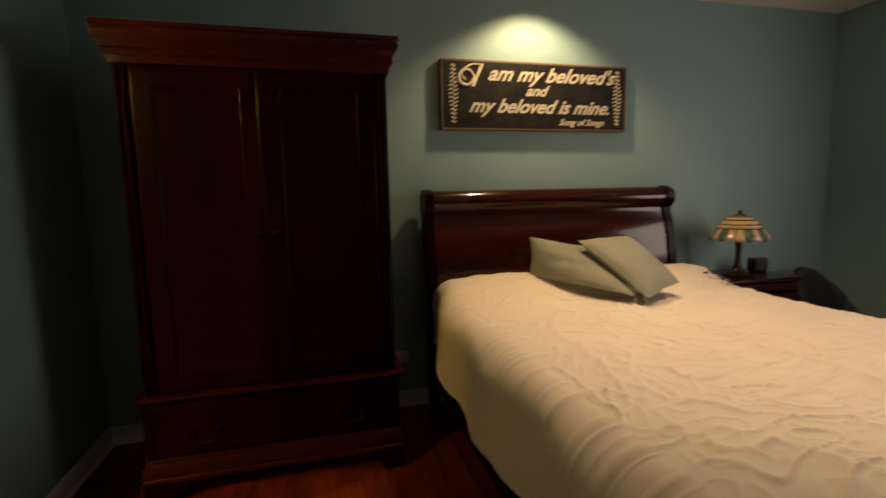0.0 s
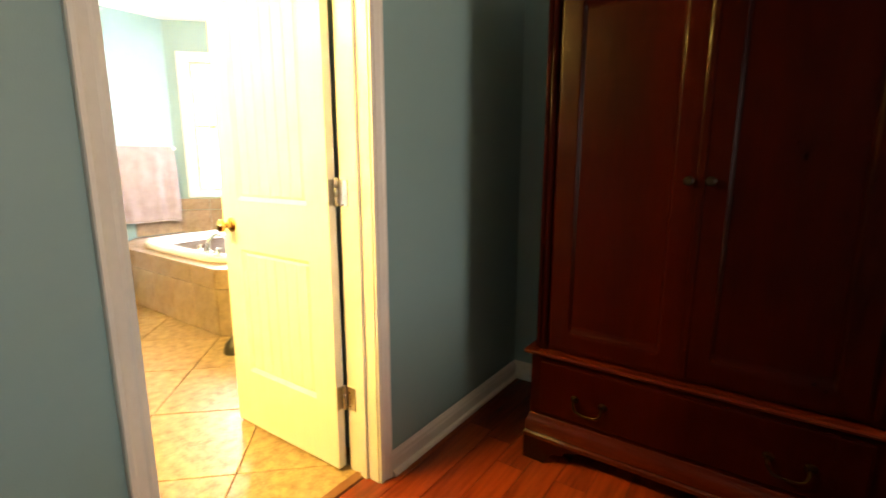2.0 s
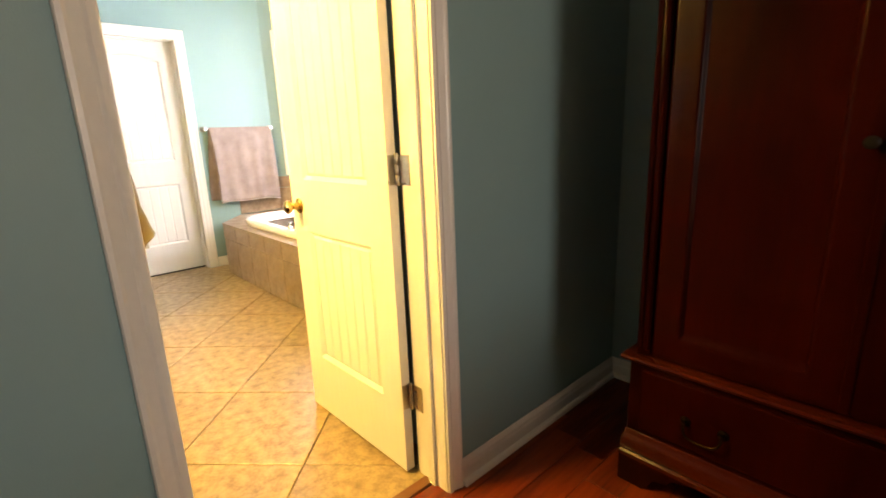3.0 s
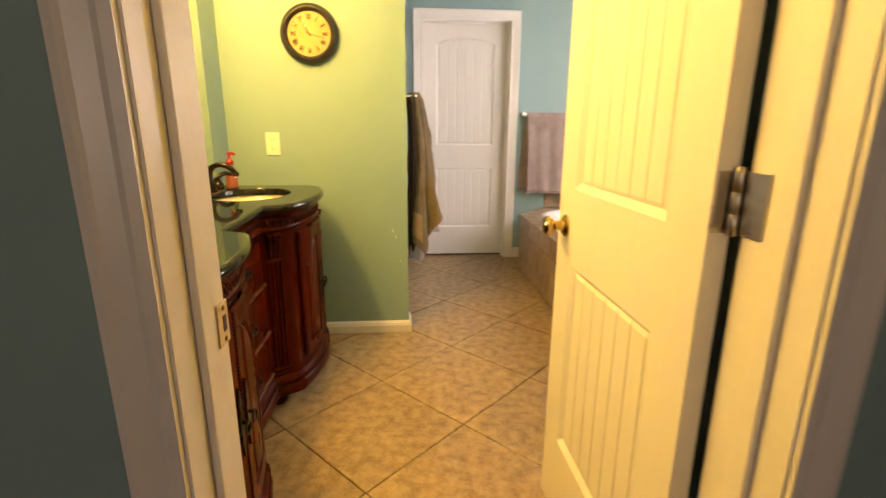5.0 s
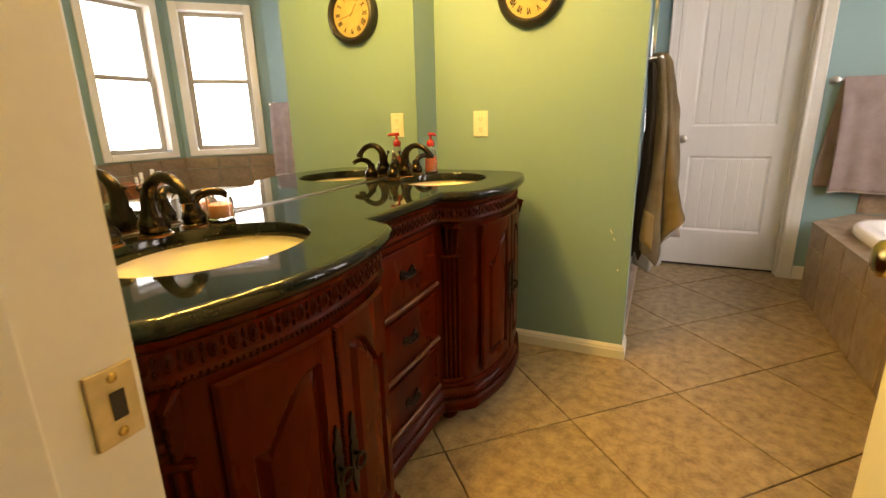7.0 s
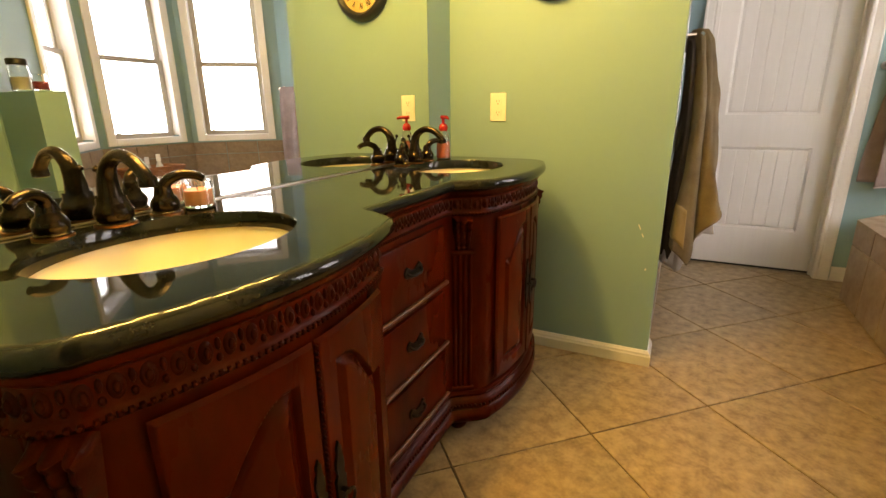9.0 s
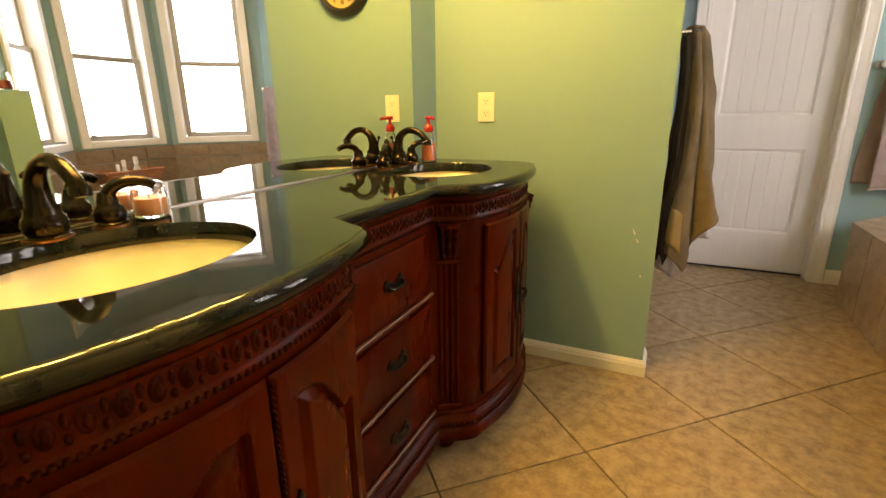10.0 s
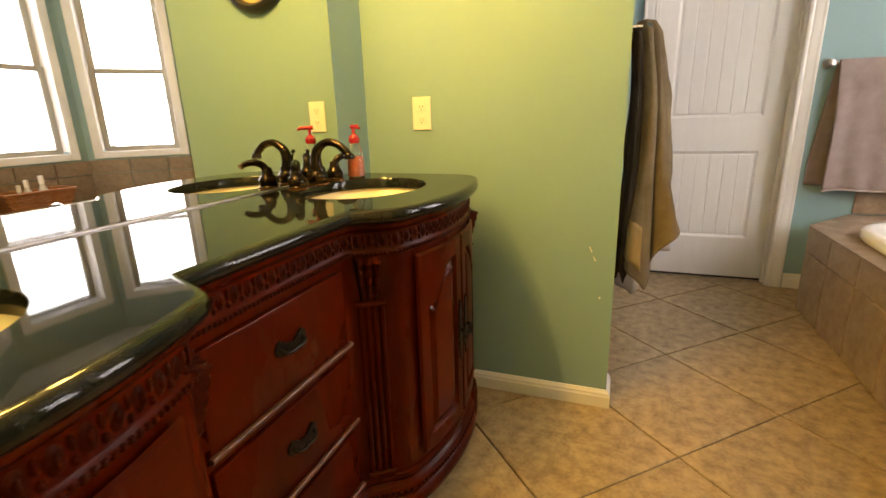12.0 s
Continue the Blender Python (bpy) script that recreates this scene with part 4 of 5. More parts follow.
def towel(name, along_pts, label, mat, z_front, z_back, thickness, folds, lean, nu=46, nv=60, swing=(0, 1), seed=0, bell=0.0):
    """A towel over a bar: along_pts are the bar's two ends, swing the level way to its front."""
    p, q = Vector(along_pts[0]), Vector(along_pts[1])
    s = Vector((swing[0], swing[1], 0))
    zb = p.z + 0.010
    tw = thing(name, (p + q) / 2, label, "towel")

    def f(u, v):
        lf, lb = zb - z_front - 0.03 * math.sin(u * 2.2 + seed), zb - z_back
        d = (v - 0.5) * 2
        if d >= 0:
            drop, side = d * lf, 1
        else:
            drop, side = -d * lb, -1
        k = min(1.0, drop / 0.03)
        fall = max(0.0, drop - 0.012)
        amp = min(1.0, fall / 0.3)
        wave = math.sin(u * folds * 2 * math.pi + seed + 0.6 * math.sin(3 * u + drop * 3)) * 0.55 + 0.35 * math.sin(u * folds * 4.3 + 1.3 * seed + drop * 2)
        wave = wave * (0.25 + 1.1 * abs(noise.noise(Vector((u * 3.1, drop * 1.6, seed + 4))))) + 0.5 * noise.noise(Vector((u * 4.5 - drop * 1.2, drop * 2.2, seed)))
        off = side * (0.012 * k + 0.006) + (wave * lean * amp + lean * 0.9 * amp) * side + 0.004 * noise.noise(Vector((u * 9, drop * 9, seed + side)))
        t = u + bell * (u - 0.5) * amp - (0.09 * min(1.0, fall / 0.55) if side < 0 else -0.02 * amp)
        b = p.lerp(q, t)
        return b + s * off + Vector((0, 0, 0.010 - drop + 0.006 * math.sin(u * 9 + seed) * amp))

    cl = part("cloth", sheet(nu, nv, f), mat, tw, "", True)
    thick(cl, thickness, 0)
    part("hem", tube([f(i / 60, 1.0) for i in range(61)], 0.0065, 8), material("pale_hem", (0.55, 0.47, 0.45), (0.46, 0.39, 0.375), rough=0.9, big=20, fine=200, bump=0.4), tw, "pale stitched hem", True)
    return tw, f


def bunch(name, label, mat, top, foot, rt, rb, folds, seed, hem, lift=0.0):
    """A towel gathered on the bar, hanging in deep folds: rt and rb are its half-sizes above and below."""
    t, b = Vector(top), Vector(foot)
    tw = thing(name, top, label, "towel", "towels on the shower door")

    def f(u, v):
        a = 2 * math.pi * u
        k = v ** 1.1
        rx, ry = rt[0] + (rb[0] - rt[0]) * k, rt[1] + (rb[1] - rt[1]) * k
        deep = 0.16 + 0.26 * k
        w = 1 + deep * math.sin(folds * a + seed + 1.2 * math.sin(a + seed) + 1.5 * v) + 0.12 * math.sin((folds * 2 + 1) * a + 2 * seed - 2 * v)
        if v < 0.04:
            w *= 0.55 + 0.45 * v / 0.04
        w *= 1 + 0.34 * noise.noise(Vector((math.cos(a) * 1.6, math.sin(a) * 1.6, v * 3.5 + seed))) * (0.3 + v) + 0.10 * noise.noise(Vector((math.cos(a) * 4, math.sin(a) * 4, v * 8 + seed)))
        c = t.lerp(b, v) + Vector((0, 0.022 * math.sin(3.4 * v) * (1 - v), 0))
        z = c.z - hem * v ** 3 * (0.5 + 0.5 * math.sin(a * 1.0 + seed)) - 0.03 * v ** 4 * math.sin(3 * a + seed) + lift * v ** 2 * max(0.0, math.sin(a))
        x = c.x + rx * w * math.cos(a)
        y = c.y + ry * w * math.sin(a)
        return x, max(y, YG + 0.004 + 0.006 * math.sin(a * 5)), z + 0.004 * noise.noise(Vector((u * 20, v * 20, seed)))

    ob = part("cloth", sheet(96, 70, f, closed_u=True), mat, tw, "", True)
    thick(ob, 0.006, 1)
    return tw, f


tw, f = bunch("hanging_towel", "tan bath towel with a gold band hanging in folds", TAN, (-2.78, YG + 0.046, 1.385), (-2.78, YG + 0.105, 0.58), (0.05, 0.036), (0.085, 0.070), 3, 1.0, 0.13, 0.17)
bd_ = part("band", sheet(40, 8, lambda u, v: f(0.72 + 0.25 * u, 0.80 + 0.15 * v)), BAND, tw, "gold woven band", True)
thick(bd_, 0.009, 1)
GREYT = material("grey_terry", (0.44, 0.40, 0.35), (0.36, 0.325, 0.285), rough=0.95, big=12, fine=260, bump=0.9, bump_scale=520, spec=0.1)
bunch("hanging_towel", "pale grey towel hanging behind the tan one", GREYT, (-3.0, YG + 0.046, 1.385), (-2.98, YG + 0.095, 0.45), (0.05, 0.036), (0.085, 0.066), 3, 2.6, 0.10, 0.10)
bunch("hanging_towel", "dark brown towel hanging by the shower door", material("dark_terry", (0.055, 0.042, 0.03), (0.035, 0.026, 0.019), rough=0.95, big=12, fine=260, bump=0.9, bump_scale=520, spec=0.1), (-2.70, YG + 0.018, 1.345), (-2.705, YG + 0.024, 0.50), (0.010, 0.010), (0.012, 0.016), 3, 0.4, 0.02)

# towel rail on the far wall
tr = thing("towel_rail", (XF, 3.16, 1.31), "satin nickel towel rail on the far wall", "towel rail")
bm = tube([(XF + 0.052, 2.84, 1.31), (XF + 0.052, 3.49, 1.31)], 0.0085, 14)
part("rail", bm, NICKEL, tr, "", True)
for y in (2.85, 3.48):
    part("bracket", turned([(0, 0), (0.026, 0), (0.026, 0.006), (0.018, 0.012), (0.012, 0.03), (0.012, 0.042), (0.017, 0.049), (0.017, 0.065), (0, 0.069)], (XF, y, 1.31), 20, Matrix.Rotation(radians(90), 4, "Y")), NICKEL, tr, "", True)
towel("bath_towel", ((XF + 0.052, 2.885, 1.31), (XF + 0.052, 3.47, 1.31)), "mauve-taupe bath towel folded over the rail", TAUPE, 0.60, 0.64, 0.011, 4.6, 0.018, 80, 60, (1, 0), 0.7)

# ---- bathtub and tiled deck ----
DZ = 0.475
DECK = [(-4.2, 3.51), (-4.2, 3.08), (-3.84, 2.785), (-2.32, 2.785), (-1.93, 3.06), (-1.93, 3.30), (-2.76, 4.13), (-3.60, 4.13)]
dk = thing("tub_deck", (-3.1, 3.3, 0), "beige stone-tiled bathtub surround with chamfered corners", "tub deck", kind="structure")
part("core", prism([(x, y) for x, y in [(-4.199, 3.50), (-4.199, 3.09), (-3.835, 2.795), (-2.323, 2.795), (-1.932, 3.068), (-1.932, 3.295), (-2.765, 4.12), (-3.595, 4.12)]], 0, DZ - 0.011), GROUT, dk)


def tile_piece(w, h, d):
    """One tile lying in x and z, its face towards -y, with eased edges."""
    bm = bmesh.new()
    e = 0.003
    back = [bm.verts.new(p) for p in ((-w / 2, 0, -h / 2), (w / 2, 0, -h / 2), (w / 2, 0, h / 2), (-w / 2, 0, h / 2))]
    mid = [bm.verts.new((v.co.x, -d + e, v.co.z)) for v in back]
    face = [bm.verts.new((v.co.x - math.copysign(e, v.co.x), -d, v.co.z - math.copysign(e, v.co.z))) for v in back]
    for a, b in ((back, mid), (mid, face)):
        for i in range(4):
            j = (i + 1) % 4
            bm.faces.new((a[i], a[j], b[j], b[i]))
    bm.faces.new(face)
    bmesh.ops.recalc_face_normals(bm, faces=bm.faces)
    me = bpy.data.meshes.new("tile")
    bm.to_mesh(me)
    bm.free()
    me.materials.append(TILE2)
    return me


TILES = {}


def face_tiles(p, q, rows, parent, step=0.33):
    """Tiles up a wall face from p to q, the room on the right of the way; rows of (z0, z1)."""
    m, ln = along(p, q)
    n = max(1, round(ln / step))
    w = ln / n
    for k, (z0, z1) in enumerate(rows):
        for i in range(n):
            key = (round(w, 4), round(z1 - z0, 4))
            if key not in TILES:
                TILES[key] = tile_piece(w - 0.004, z1 - z0 - 0.004, 0.010)
            ob = new("tile", TILES[key])
            ob.parent = parent
            ob.matrix_basis = Matrix.Translation(-ORIGIN[parent]) @ m @ Matrix.Translation(((i + 0.5) * w, 0, (z0 + z1) / 2))


for p, q in (((-3.84, 2.795), (-2.32, 2.795)), ((-4.199, 3.09), (-3.84, 2.795)), ((-2.32, 2.795), (-1.932, 3.068))):
    face_tiles(p, q, [(0.004, 0.335), (0.335, DZ - 0.004)], dk)
sp_ = thing("tile_splash", (-3.1, 4.0, DZ), "beige tile band between the tub and the windows", "tile band", kind="structure")
for p, q in zip(BAY, BAY[1:]):
    if q[0] > -2:
        q = (-1.93, 3.30)
    face_tiles(p, q, [(DZ + 0.004, 0.705), (0.705, 0.82)], sp_)
face_tiles((XF, 3.09), (XF, 3.51), [(DZ + 0.004, 0.705)], sp_)
# deck top: a bullnosed tile margin round the tub
bm = bmesh.new()
TC, TA, TB = (-3.06, 3.40), 0.70, 0.52


def oval(k, ax, ay, z, n=72, e=0.42):
    a = 2 * math.pi * k / n
    c, s = math.cos(a), math.sin(a)
    return TC[0] + ax * math.copysign(abs(c) ** e, c), TC[1] + ay * math.copysign(abs(s) ** e, s), z


rim = [bm.verts.new((x, y, DZ)) for x, y in DECK]
low = [bm.verts.new((x, y, DZ - 0.012)) for x, y in DECK]
hole = [bm.verts.new(oval(k, TA - 0.03, TB - 0.03, DZ)) for k in range(72)]
ee = [bm.edges.new((rim[i], rim[(i + 1) % 8])) for i in range(8)] + [bm.edges.new((hole[i], hole[(i + 1) % 72])) for i in range(72)]
for i in range(8):
    bm.faces.new((rim[i], rim[(i + 1) % 8], low[(i + 1) % 8], low[i]))
bmesh.ops.triangle_fill(bm, use_beauty=True, edges=ee)
part("deck_top", bm, TILE2, dk, "tiled deck top")
tb = thing("bathtub", (TC[0], TC[1], 0.1), "white acrylic drop-in bathtub with raised rim", "bathtub")
PROF = [(TA, TB, DZ + 0.001), (TA + 0.006, TB + 0.006, DZ + 0.012), (TA + 0.004, TB + 0.004, DZ + 0.040), (TA - 0.008, TB - 0.008, DZ + 0.053), (TA - 0.03, TB - 0.03, DZ + 0.056), (TA - 0.07, TB - 0.07, DZ + 0.052), (TA - 0.095, TB - 0.09, DZ + 0.04), (TA - 0.11, TB - 0.10, DZ), (TA - 0.14, TB - 0.13, 0.3), (TA - 0.2, TB - 0.18, 0.15), (TA - 0.3, TB - 0.26, 0.11), (0.05, 0.05, 0.105)]
bm = bmesh.new()
rings = [[bm.verts.new(oval(k, ax, ay, z, 72, 0.42 if i < 6 else 0.5)) for k in range(72)] for i, (ax, ay, z) in enumerate(PROF)]
for a, b in zip(rings, rings[1:]):
    for k in range(72):
        bm.faces.new((a[k], a[(k + 1) % 72], b[(k + 1) % 72], b[k]))
bm.faces.new(rings[-1])
part("shell", bm, TUB, tb, "", True)
tf = thing("tub_faucet", (-2.62, 2.90, DZ), "chrome deck-mounted tub filler with lever handles", "faucet")
bm = turned([(0, 0.057), (0.028, 0.057), (0.026, 0.068), (0.018, 0.075), (0.016, 0.1)], (-2.62, 2.925, DZ), 20)
tube(curve_points([(-2.62, 2.925, DZ + 0.09), (-2.62, 2.935, DZ + 0.15), (-2.62, 2.98, DZ + 0.185), (-2.62, 3.04, DZ + 0.175), (-2.62, 3.07, DZ + 0.145)], 18), [0.016 - 0.004 * i / 18 for i in range(19)], 12, bm)
part("spout", bm, CHROME, tf, "", True)
for x in (-2.74, -2.5):
    bm = turned([(0, 0.057), (0.024, 0.057), (0.022, 0.066), (0.014, 0.075), (0.013, 0.105), (0, 0.11)], (x, 2.925, DZ), 18)
    tube([(x, 2.925, DZ + 0.1), (x + 0.05, 2.925, DZ + 0.112)], [0.007, 0.005], 8, bm)
    part("lever", bm, CHROME, tf, "", True)

# half wall beside the tub with jar candles
pw = thing("half_wall", (-1.86, 2.98, 0), "painted half-height wall at the end of the tub", "half wall", kind="structure")
part("wall", box(-1.93, -1.79, 2.785, 3.18, 0, 1.20), PAINT, pw)
part("cap", box(-1.932, -1.788, 2.783, 3.18, 1.20, 1.21, 0.003), PAINT, pw)
for x, y, h, r, wax, lab, lid in ((-1.85, 3.02, 0.13, 0.045, WAXC, "glass jar candle of cream wax with black lid", True), (-1.88, 2.90, 0.085, 0.036, WAXR, "small glass jar candle of red wax", False)):
    c = thing("jar_candle", (x, y, 1.21), lab, "candle")
    part("jar", turned([(0, 0.001), (r * 0.95, 0.001), (r, 0.005), (r, h - 0.02), (r * 0.85, h), (r * 0.82, h), (r * 0.95, h - 0.022), (r * 0.95, 0.008), (0, 0.008)], (x, y, 1.21), 24), JAR, c, "", True)
    part("wax", turned([(0, 0.009), (r * 0.93, 0.009), (r * 0.93, h * 0.55), (0, h * 0.55)], (x, y, 1.21), 20), wax, c, "", True)
    if lid:
        part("lid", turned([(0, h), (r * 0.98, h), (r, h + 0.004), (r, h + 0.026), (r * 0.9, h + 0.032), (0, h + 0.032)], (x, y, 1.21), 24), BLACKP, c, "black lid", True)
plg = thing("toilet_plunger", (-1.99, 2.70, 0), "black rubber plunger standing by the tub", "plunger")
part("cup", turned([(0.066, 0), (0.07, 0.004), (0.068, 0.03), (0.055, 0.065), (0.03, 0.088), (0.016, 0.105), (0.014, 0.12), (0, 0.12)], (-1.985, 2.70, 0), 24), BLACKP, plg, "", True)

# basket with bottles behind the tub
bk = thing("wicker_basket", (-3.06, 3.985, DZ), "brown wicker basket holding small toiletry bottles", "basket")
bm = bmesh.new()
W0, W1 = 0.165, 0.235
for k in range(11):
    t = k / 10
    wx, wy, z = W0 + (W1 - W0) * t, 0.075 + 0.035 * t, DZ + 0.006 + 0.165 * t
    c = [(-3.06 + sx * wx, 3.985 + sy * wy) for sx, sy in ((-1, -1), (1, -1), (1, 1), (-1, 1), (-1, -1))]
    for (ax, ay), (bx, by) in zip(c, c[1:]):
        n = 14
        tube([(ax + (bx - ax) * i / n + 0.002 * (-1) ** (i + k) * (by - ay) / 0.2, ay + (by - ay) * i / n + 0.003 * (-1) ** (i + k), z) for i in range(n + 1)], 0.0082 if k < 10 else 0.011, 6, bm)
part("weave", bm, WICKER, bk, "", True)
part("bottom", box(-3.20, -2.92, 3.915, 4.055, DZ + 0.001, DZ + 0.008), WICKER, bk)
for x, y, h, r in ((-3.12, 3.97, 0.27, 0.032), (-3.03, 3.99, 0.25, 0.030), (-2.96, 3.96, 0.22, 0.026)):
    bt = thing("toiletry_bottle", (x, y, DZ + 0.008), "small clear toiletry bottle in the basket", "bottle")
    part("bottle", turned([(0, 0), (r, 0), (r, h * 0.6), (r * 0.5, h * 0.75), (r * 0.45, h * 0.8)], (x, y, DZ + 0.009), 16), material("milky_bottle", (0.62, 0.62, 0.6), rough=0.2, coat=0.5), bt, "", True)
    part("cap", turned([(0, h * 0.78), (r * 0.55, h * 0.78), (r * 0.55, h), (0, h)], (x, y, DZ + 0.009), 14), WHITE, bt, "white cap", True)

# ---- wardrobe ----
wd = thing("wardrobe", (0.54, 3.1, 0), "dark cherry two-door wardrobe with a long drawer below", "wardrobe")
WX0, WX1, WYF, WYB = 0.012, 1.055, 2.80, 3.40
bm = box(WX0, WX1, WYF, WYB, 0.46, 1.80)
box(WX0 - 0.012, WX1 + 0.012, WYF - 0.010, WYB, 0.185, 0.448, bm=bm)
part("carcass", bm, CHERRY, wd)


def ring_mould(name, prof):
    """A moulding round the wardrobe's front and both sides."""
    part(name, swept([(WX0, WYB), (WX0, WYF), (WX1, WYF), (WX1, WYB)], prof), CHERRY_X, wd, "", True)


ring_mould("cornice", [(-0.2, 1.945), (0.050, 1.945), (0.053, 1.930), (0.047, 1.922), (0.050, 1.905), (0.044, 1.890), (0.032, 1.872), (0.026, 1.855), (0.030, 1.848), (0.028, 1.838), (0.014, 1.826), (0.012, 1.80), (0.0, 1.795)])
ring_mould("ledge", [(-0.02, 0.474), (0.024, 0.474), (0.034, 0.469), (0.036, 0.461), (0.032, 0.453), (0.018, 0.447), (0.0, 0.444)])
ring_mould("base_moulding", [(0.0, 0.198), (0.012, 0.196), (0.016, 0.190), (0.015, 0.180), (0.019, 0.174), (0.025, 0.162), (0.026, 0.126), (0.023, 0.118), (0.030, 0.112), (0.030, 0.098), (0.0, 0.096)])
part("top_board", box(WX0 - 0.045, WX1 + 0.045, WYF - 0.045, WYB, 1.938, 1.948, 0.003), CHERRY, wd)
for x0, x1 in ((WX0, WX0 + 0.052), (WX1 - 0.052, WX1)):
    bm = box(x0 + 0.004, x1 - 0.004, WYF - 0.012, WYF + 0.005, 0.48, 1.795, 0.004)
    for k in (0.3, 0.7):
        tube([(x0 + (x1 - x0) * k, WYF - 0.012, 0.50), (x0 + (x1 - x0) * k, WYF - 0.012, 1.78)], 0.008, 8, bm)
    part("stile", bm, CHERRY, wd, "", True)


def framed_door(x0, x1, kx):
    z0, z1, y = 0.485, 1.79, WYF - 0.016

    def f(u, v):
        x, z = x0 + (x1 - x0) * u, z0 + (z1 - z0) * v
        e = min(x - x0, x1 - x, z - z0, z1 - z)
        h = 0.0 if e > 0.004 else 0.004 - e
        d = min(x - x0 - 0.07, x1 - x - 0.07, z - z0 - 0.075, z1 - z - 0.075)
        if d > 0:
            h = 0.012 * min(1, d / 0.012) if d < 0.014 else 0.012
            if 0.001 < d < 0.012:
                h -= 0.004 * math.sin(math.pi * d / 0.012)
        return x, y + h, z

    bm = sheet(150, 110, f)
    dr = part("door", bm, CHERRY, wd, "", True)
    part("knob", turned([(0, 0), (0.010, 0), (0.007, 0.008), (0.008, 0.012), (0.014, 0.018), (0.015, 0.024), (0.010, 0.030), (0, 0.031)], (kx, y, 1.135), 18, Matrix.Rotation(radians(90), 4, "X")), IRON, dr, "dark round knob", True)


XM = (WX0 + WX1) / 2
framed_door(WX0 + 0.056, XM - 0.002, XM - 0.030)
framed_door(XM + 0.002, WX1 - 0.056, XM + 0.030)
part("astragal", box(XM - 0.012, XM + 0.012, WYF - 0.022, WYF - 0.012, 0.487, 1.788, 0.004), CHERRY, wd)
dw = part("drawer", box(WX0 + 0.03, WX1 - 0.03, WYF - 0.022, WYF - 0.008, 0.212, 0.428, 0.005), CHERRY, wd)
for x in (0.237, 0.842):
    bm = bmesh.new()
    y = WYF - 0.022
    for s in (-1, 1):
        turned([(0, 0), (0.016, 0), (0.015, 0.003), (0.007, 0.006), (0.006, 0.014), (0, 0.016)], (x + s * 0.052, y, 0.308), 14, Matrix.Rotation(radians(90), 4, "X"), bm)
    tube(curve_points([(x - 0.052, y - 0.012, 0.306), (x - 0.050, y - 0.02, 0.285), (x - 0.035, y - 0.024, 0.268), (x, y - 0.025, 0.264), (x + 0.035, y - 0.024, 0.268), (x + 0.050, y - 0.02, 0.285), (x + 0.052, y - 0.012, 0.306)], 22), 0.0042, 8, bm)
    part("handle", bm, material("aged_bail_brass", (0.020, 0.013, 0.006), (0.010, 0.006, 0.003), rough=0.45, metal=1, big=60), dw, "aged brass bail pull", True)


def bracket_foot(x0, s):
    """An ogee bracket foot with its scrolled apron."""
    pts = [(0, 0), (0.085, 0), (0.10, 0.012), (0.12, 0.05), (0.16, 0.058), (0.175, 0.078), (0.24, 0.097), (0, 0.097)]
    bm = bmesh.new()
    a = [bm.verts.new((x0 + s * x, WYF - 0.028, z)) for x, z in pts]
    b = [bm.verts.new((x0 + s * x, WYF + 0.002, z)) for x, z in pts]
    bm.faces.new(a)
    bm.faces.new(b[::-1])
    for i in range(len(pts)):
        j = (i + 1) % len(pts)
        bm.faces.new((a[i], a[j], b[j], b[i]))
    box(min(x0, x0 + s * 0.03), max(x0, x0 + s * 0.03), WYF + 0.002, WYF + 0.12, 0, 0.097, bm=bm)
    part("foot", bm, CHERRY, wd)


bracket_foot(WX0 - 0.028, 1)
bracket_foot(WX1 + 0.028, -1)
for x in (WX0 - 0.03, WX1 - 0.02):
    part("foot", box(x, x + 0.05, WYB - 0.08, WYB, 0, 0.093, 0.004), CHERRY, wd)

# ---- sign over the bed ----
sg = thing("wall_sign", (2.06, YN, 1.85), "black distressed wooden board with cream script lettering", "sign")
SX0, SX1, SZ0, SZ1, SY = 1.452, 2.668, 1.648, 2.048, YN - 0.042
bm = box(SX0, SX1, SY, YN - 0.001, SZ0, SZ1, 0.004)
part("board", bm, SIGNE, sg, "worn brown board edge")
part("face", box(SX0 + 0.012, SX1 - 0.012, SY - 0.0015, SY + 0.002, SZ0 + 0.012, SZ1 - 0.012, 0.001), SIGNB, sg)
MS = Matrix.Translation((2.06, SY - 0.0017, 0)) @ Matrix.Rotation(radians(90), 4, "X")


def words(t, x, z, size, squeeze=1.05):
    lettering("lettering", t, size, MS @ Matrix.Translation((x, z, 0)), CREAMP, sg, 0.5, squeeze=squeeze, depth=0.0006, bold=size * 0.022)


lettering("lettering", "I", 0.19, MS @ Matrix.Translation((-0.415, 1.895, 0)), CREAMP, sg, 0.45, depth=0.0006)
words("am my beloved's", 0.09, 1.935, 0.118)
words("and", -0.02, 1.853, 0.086)
words("my beloved is mine.", 0.02, 1.752, 0.112, 1.03)
words("Song of Songs", 0.29, 1.683, 0.052)
bm = tube(curve_points([(1.60, SY - 0.002, 1.93), (1.575, SY - 0.002, 1.965), (1.61, SY - 0.002, 1.99), (1.65, SY - 0.002, 1.955), (1.62, SY - 0.002, 1.905), (1.57, SY - 0.002, 1.915), (1.565, SY - 0.002, 1.965), (1.63, SY - 0.002, 2.015), (1.70, SY - 0.002, 2.02)], 40), [0.004 + 0.004 * math.sin(i / 40 * math.pi) for i in range(41)], 8)
part("flourish", bm, CREAMP, sg, "", True)
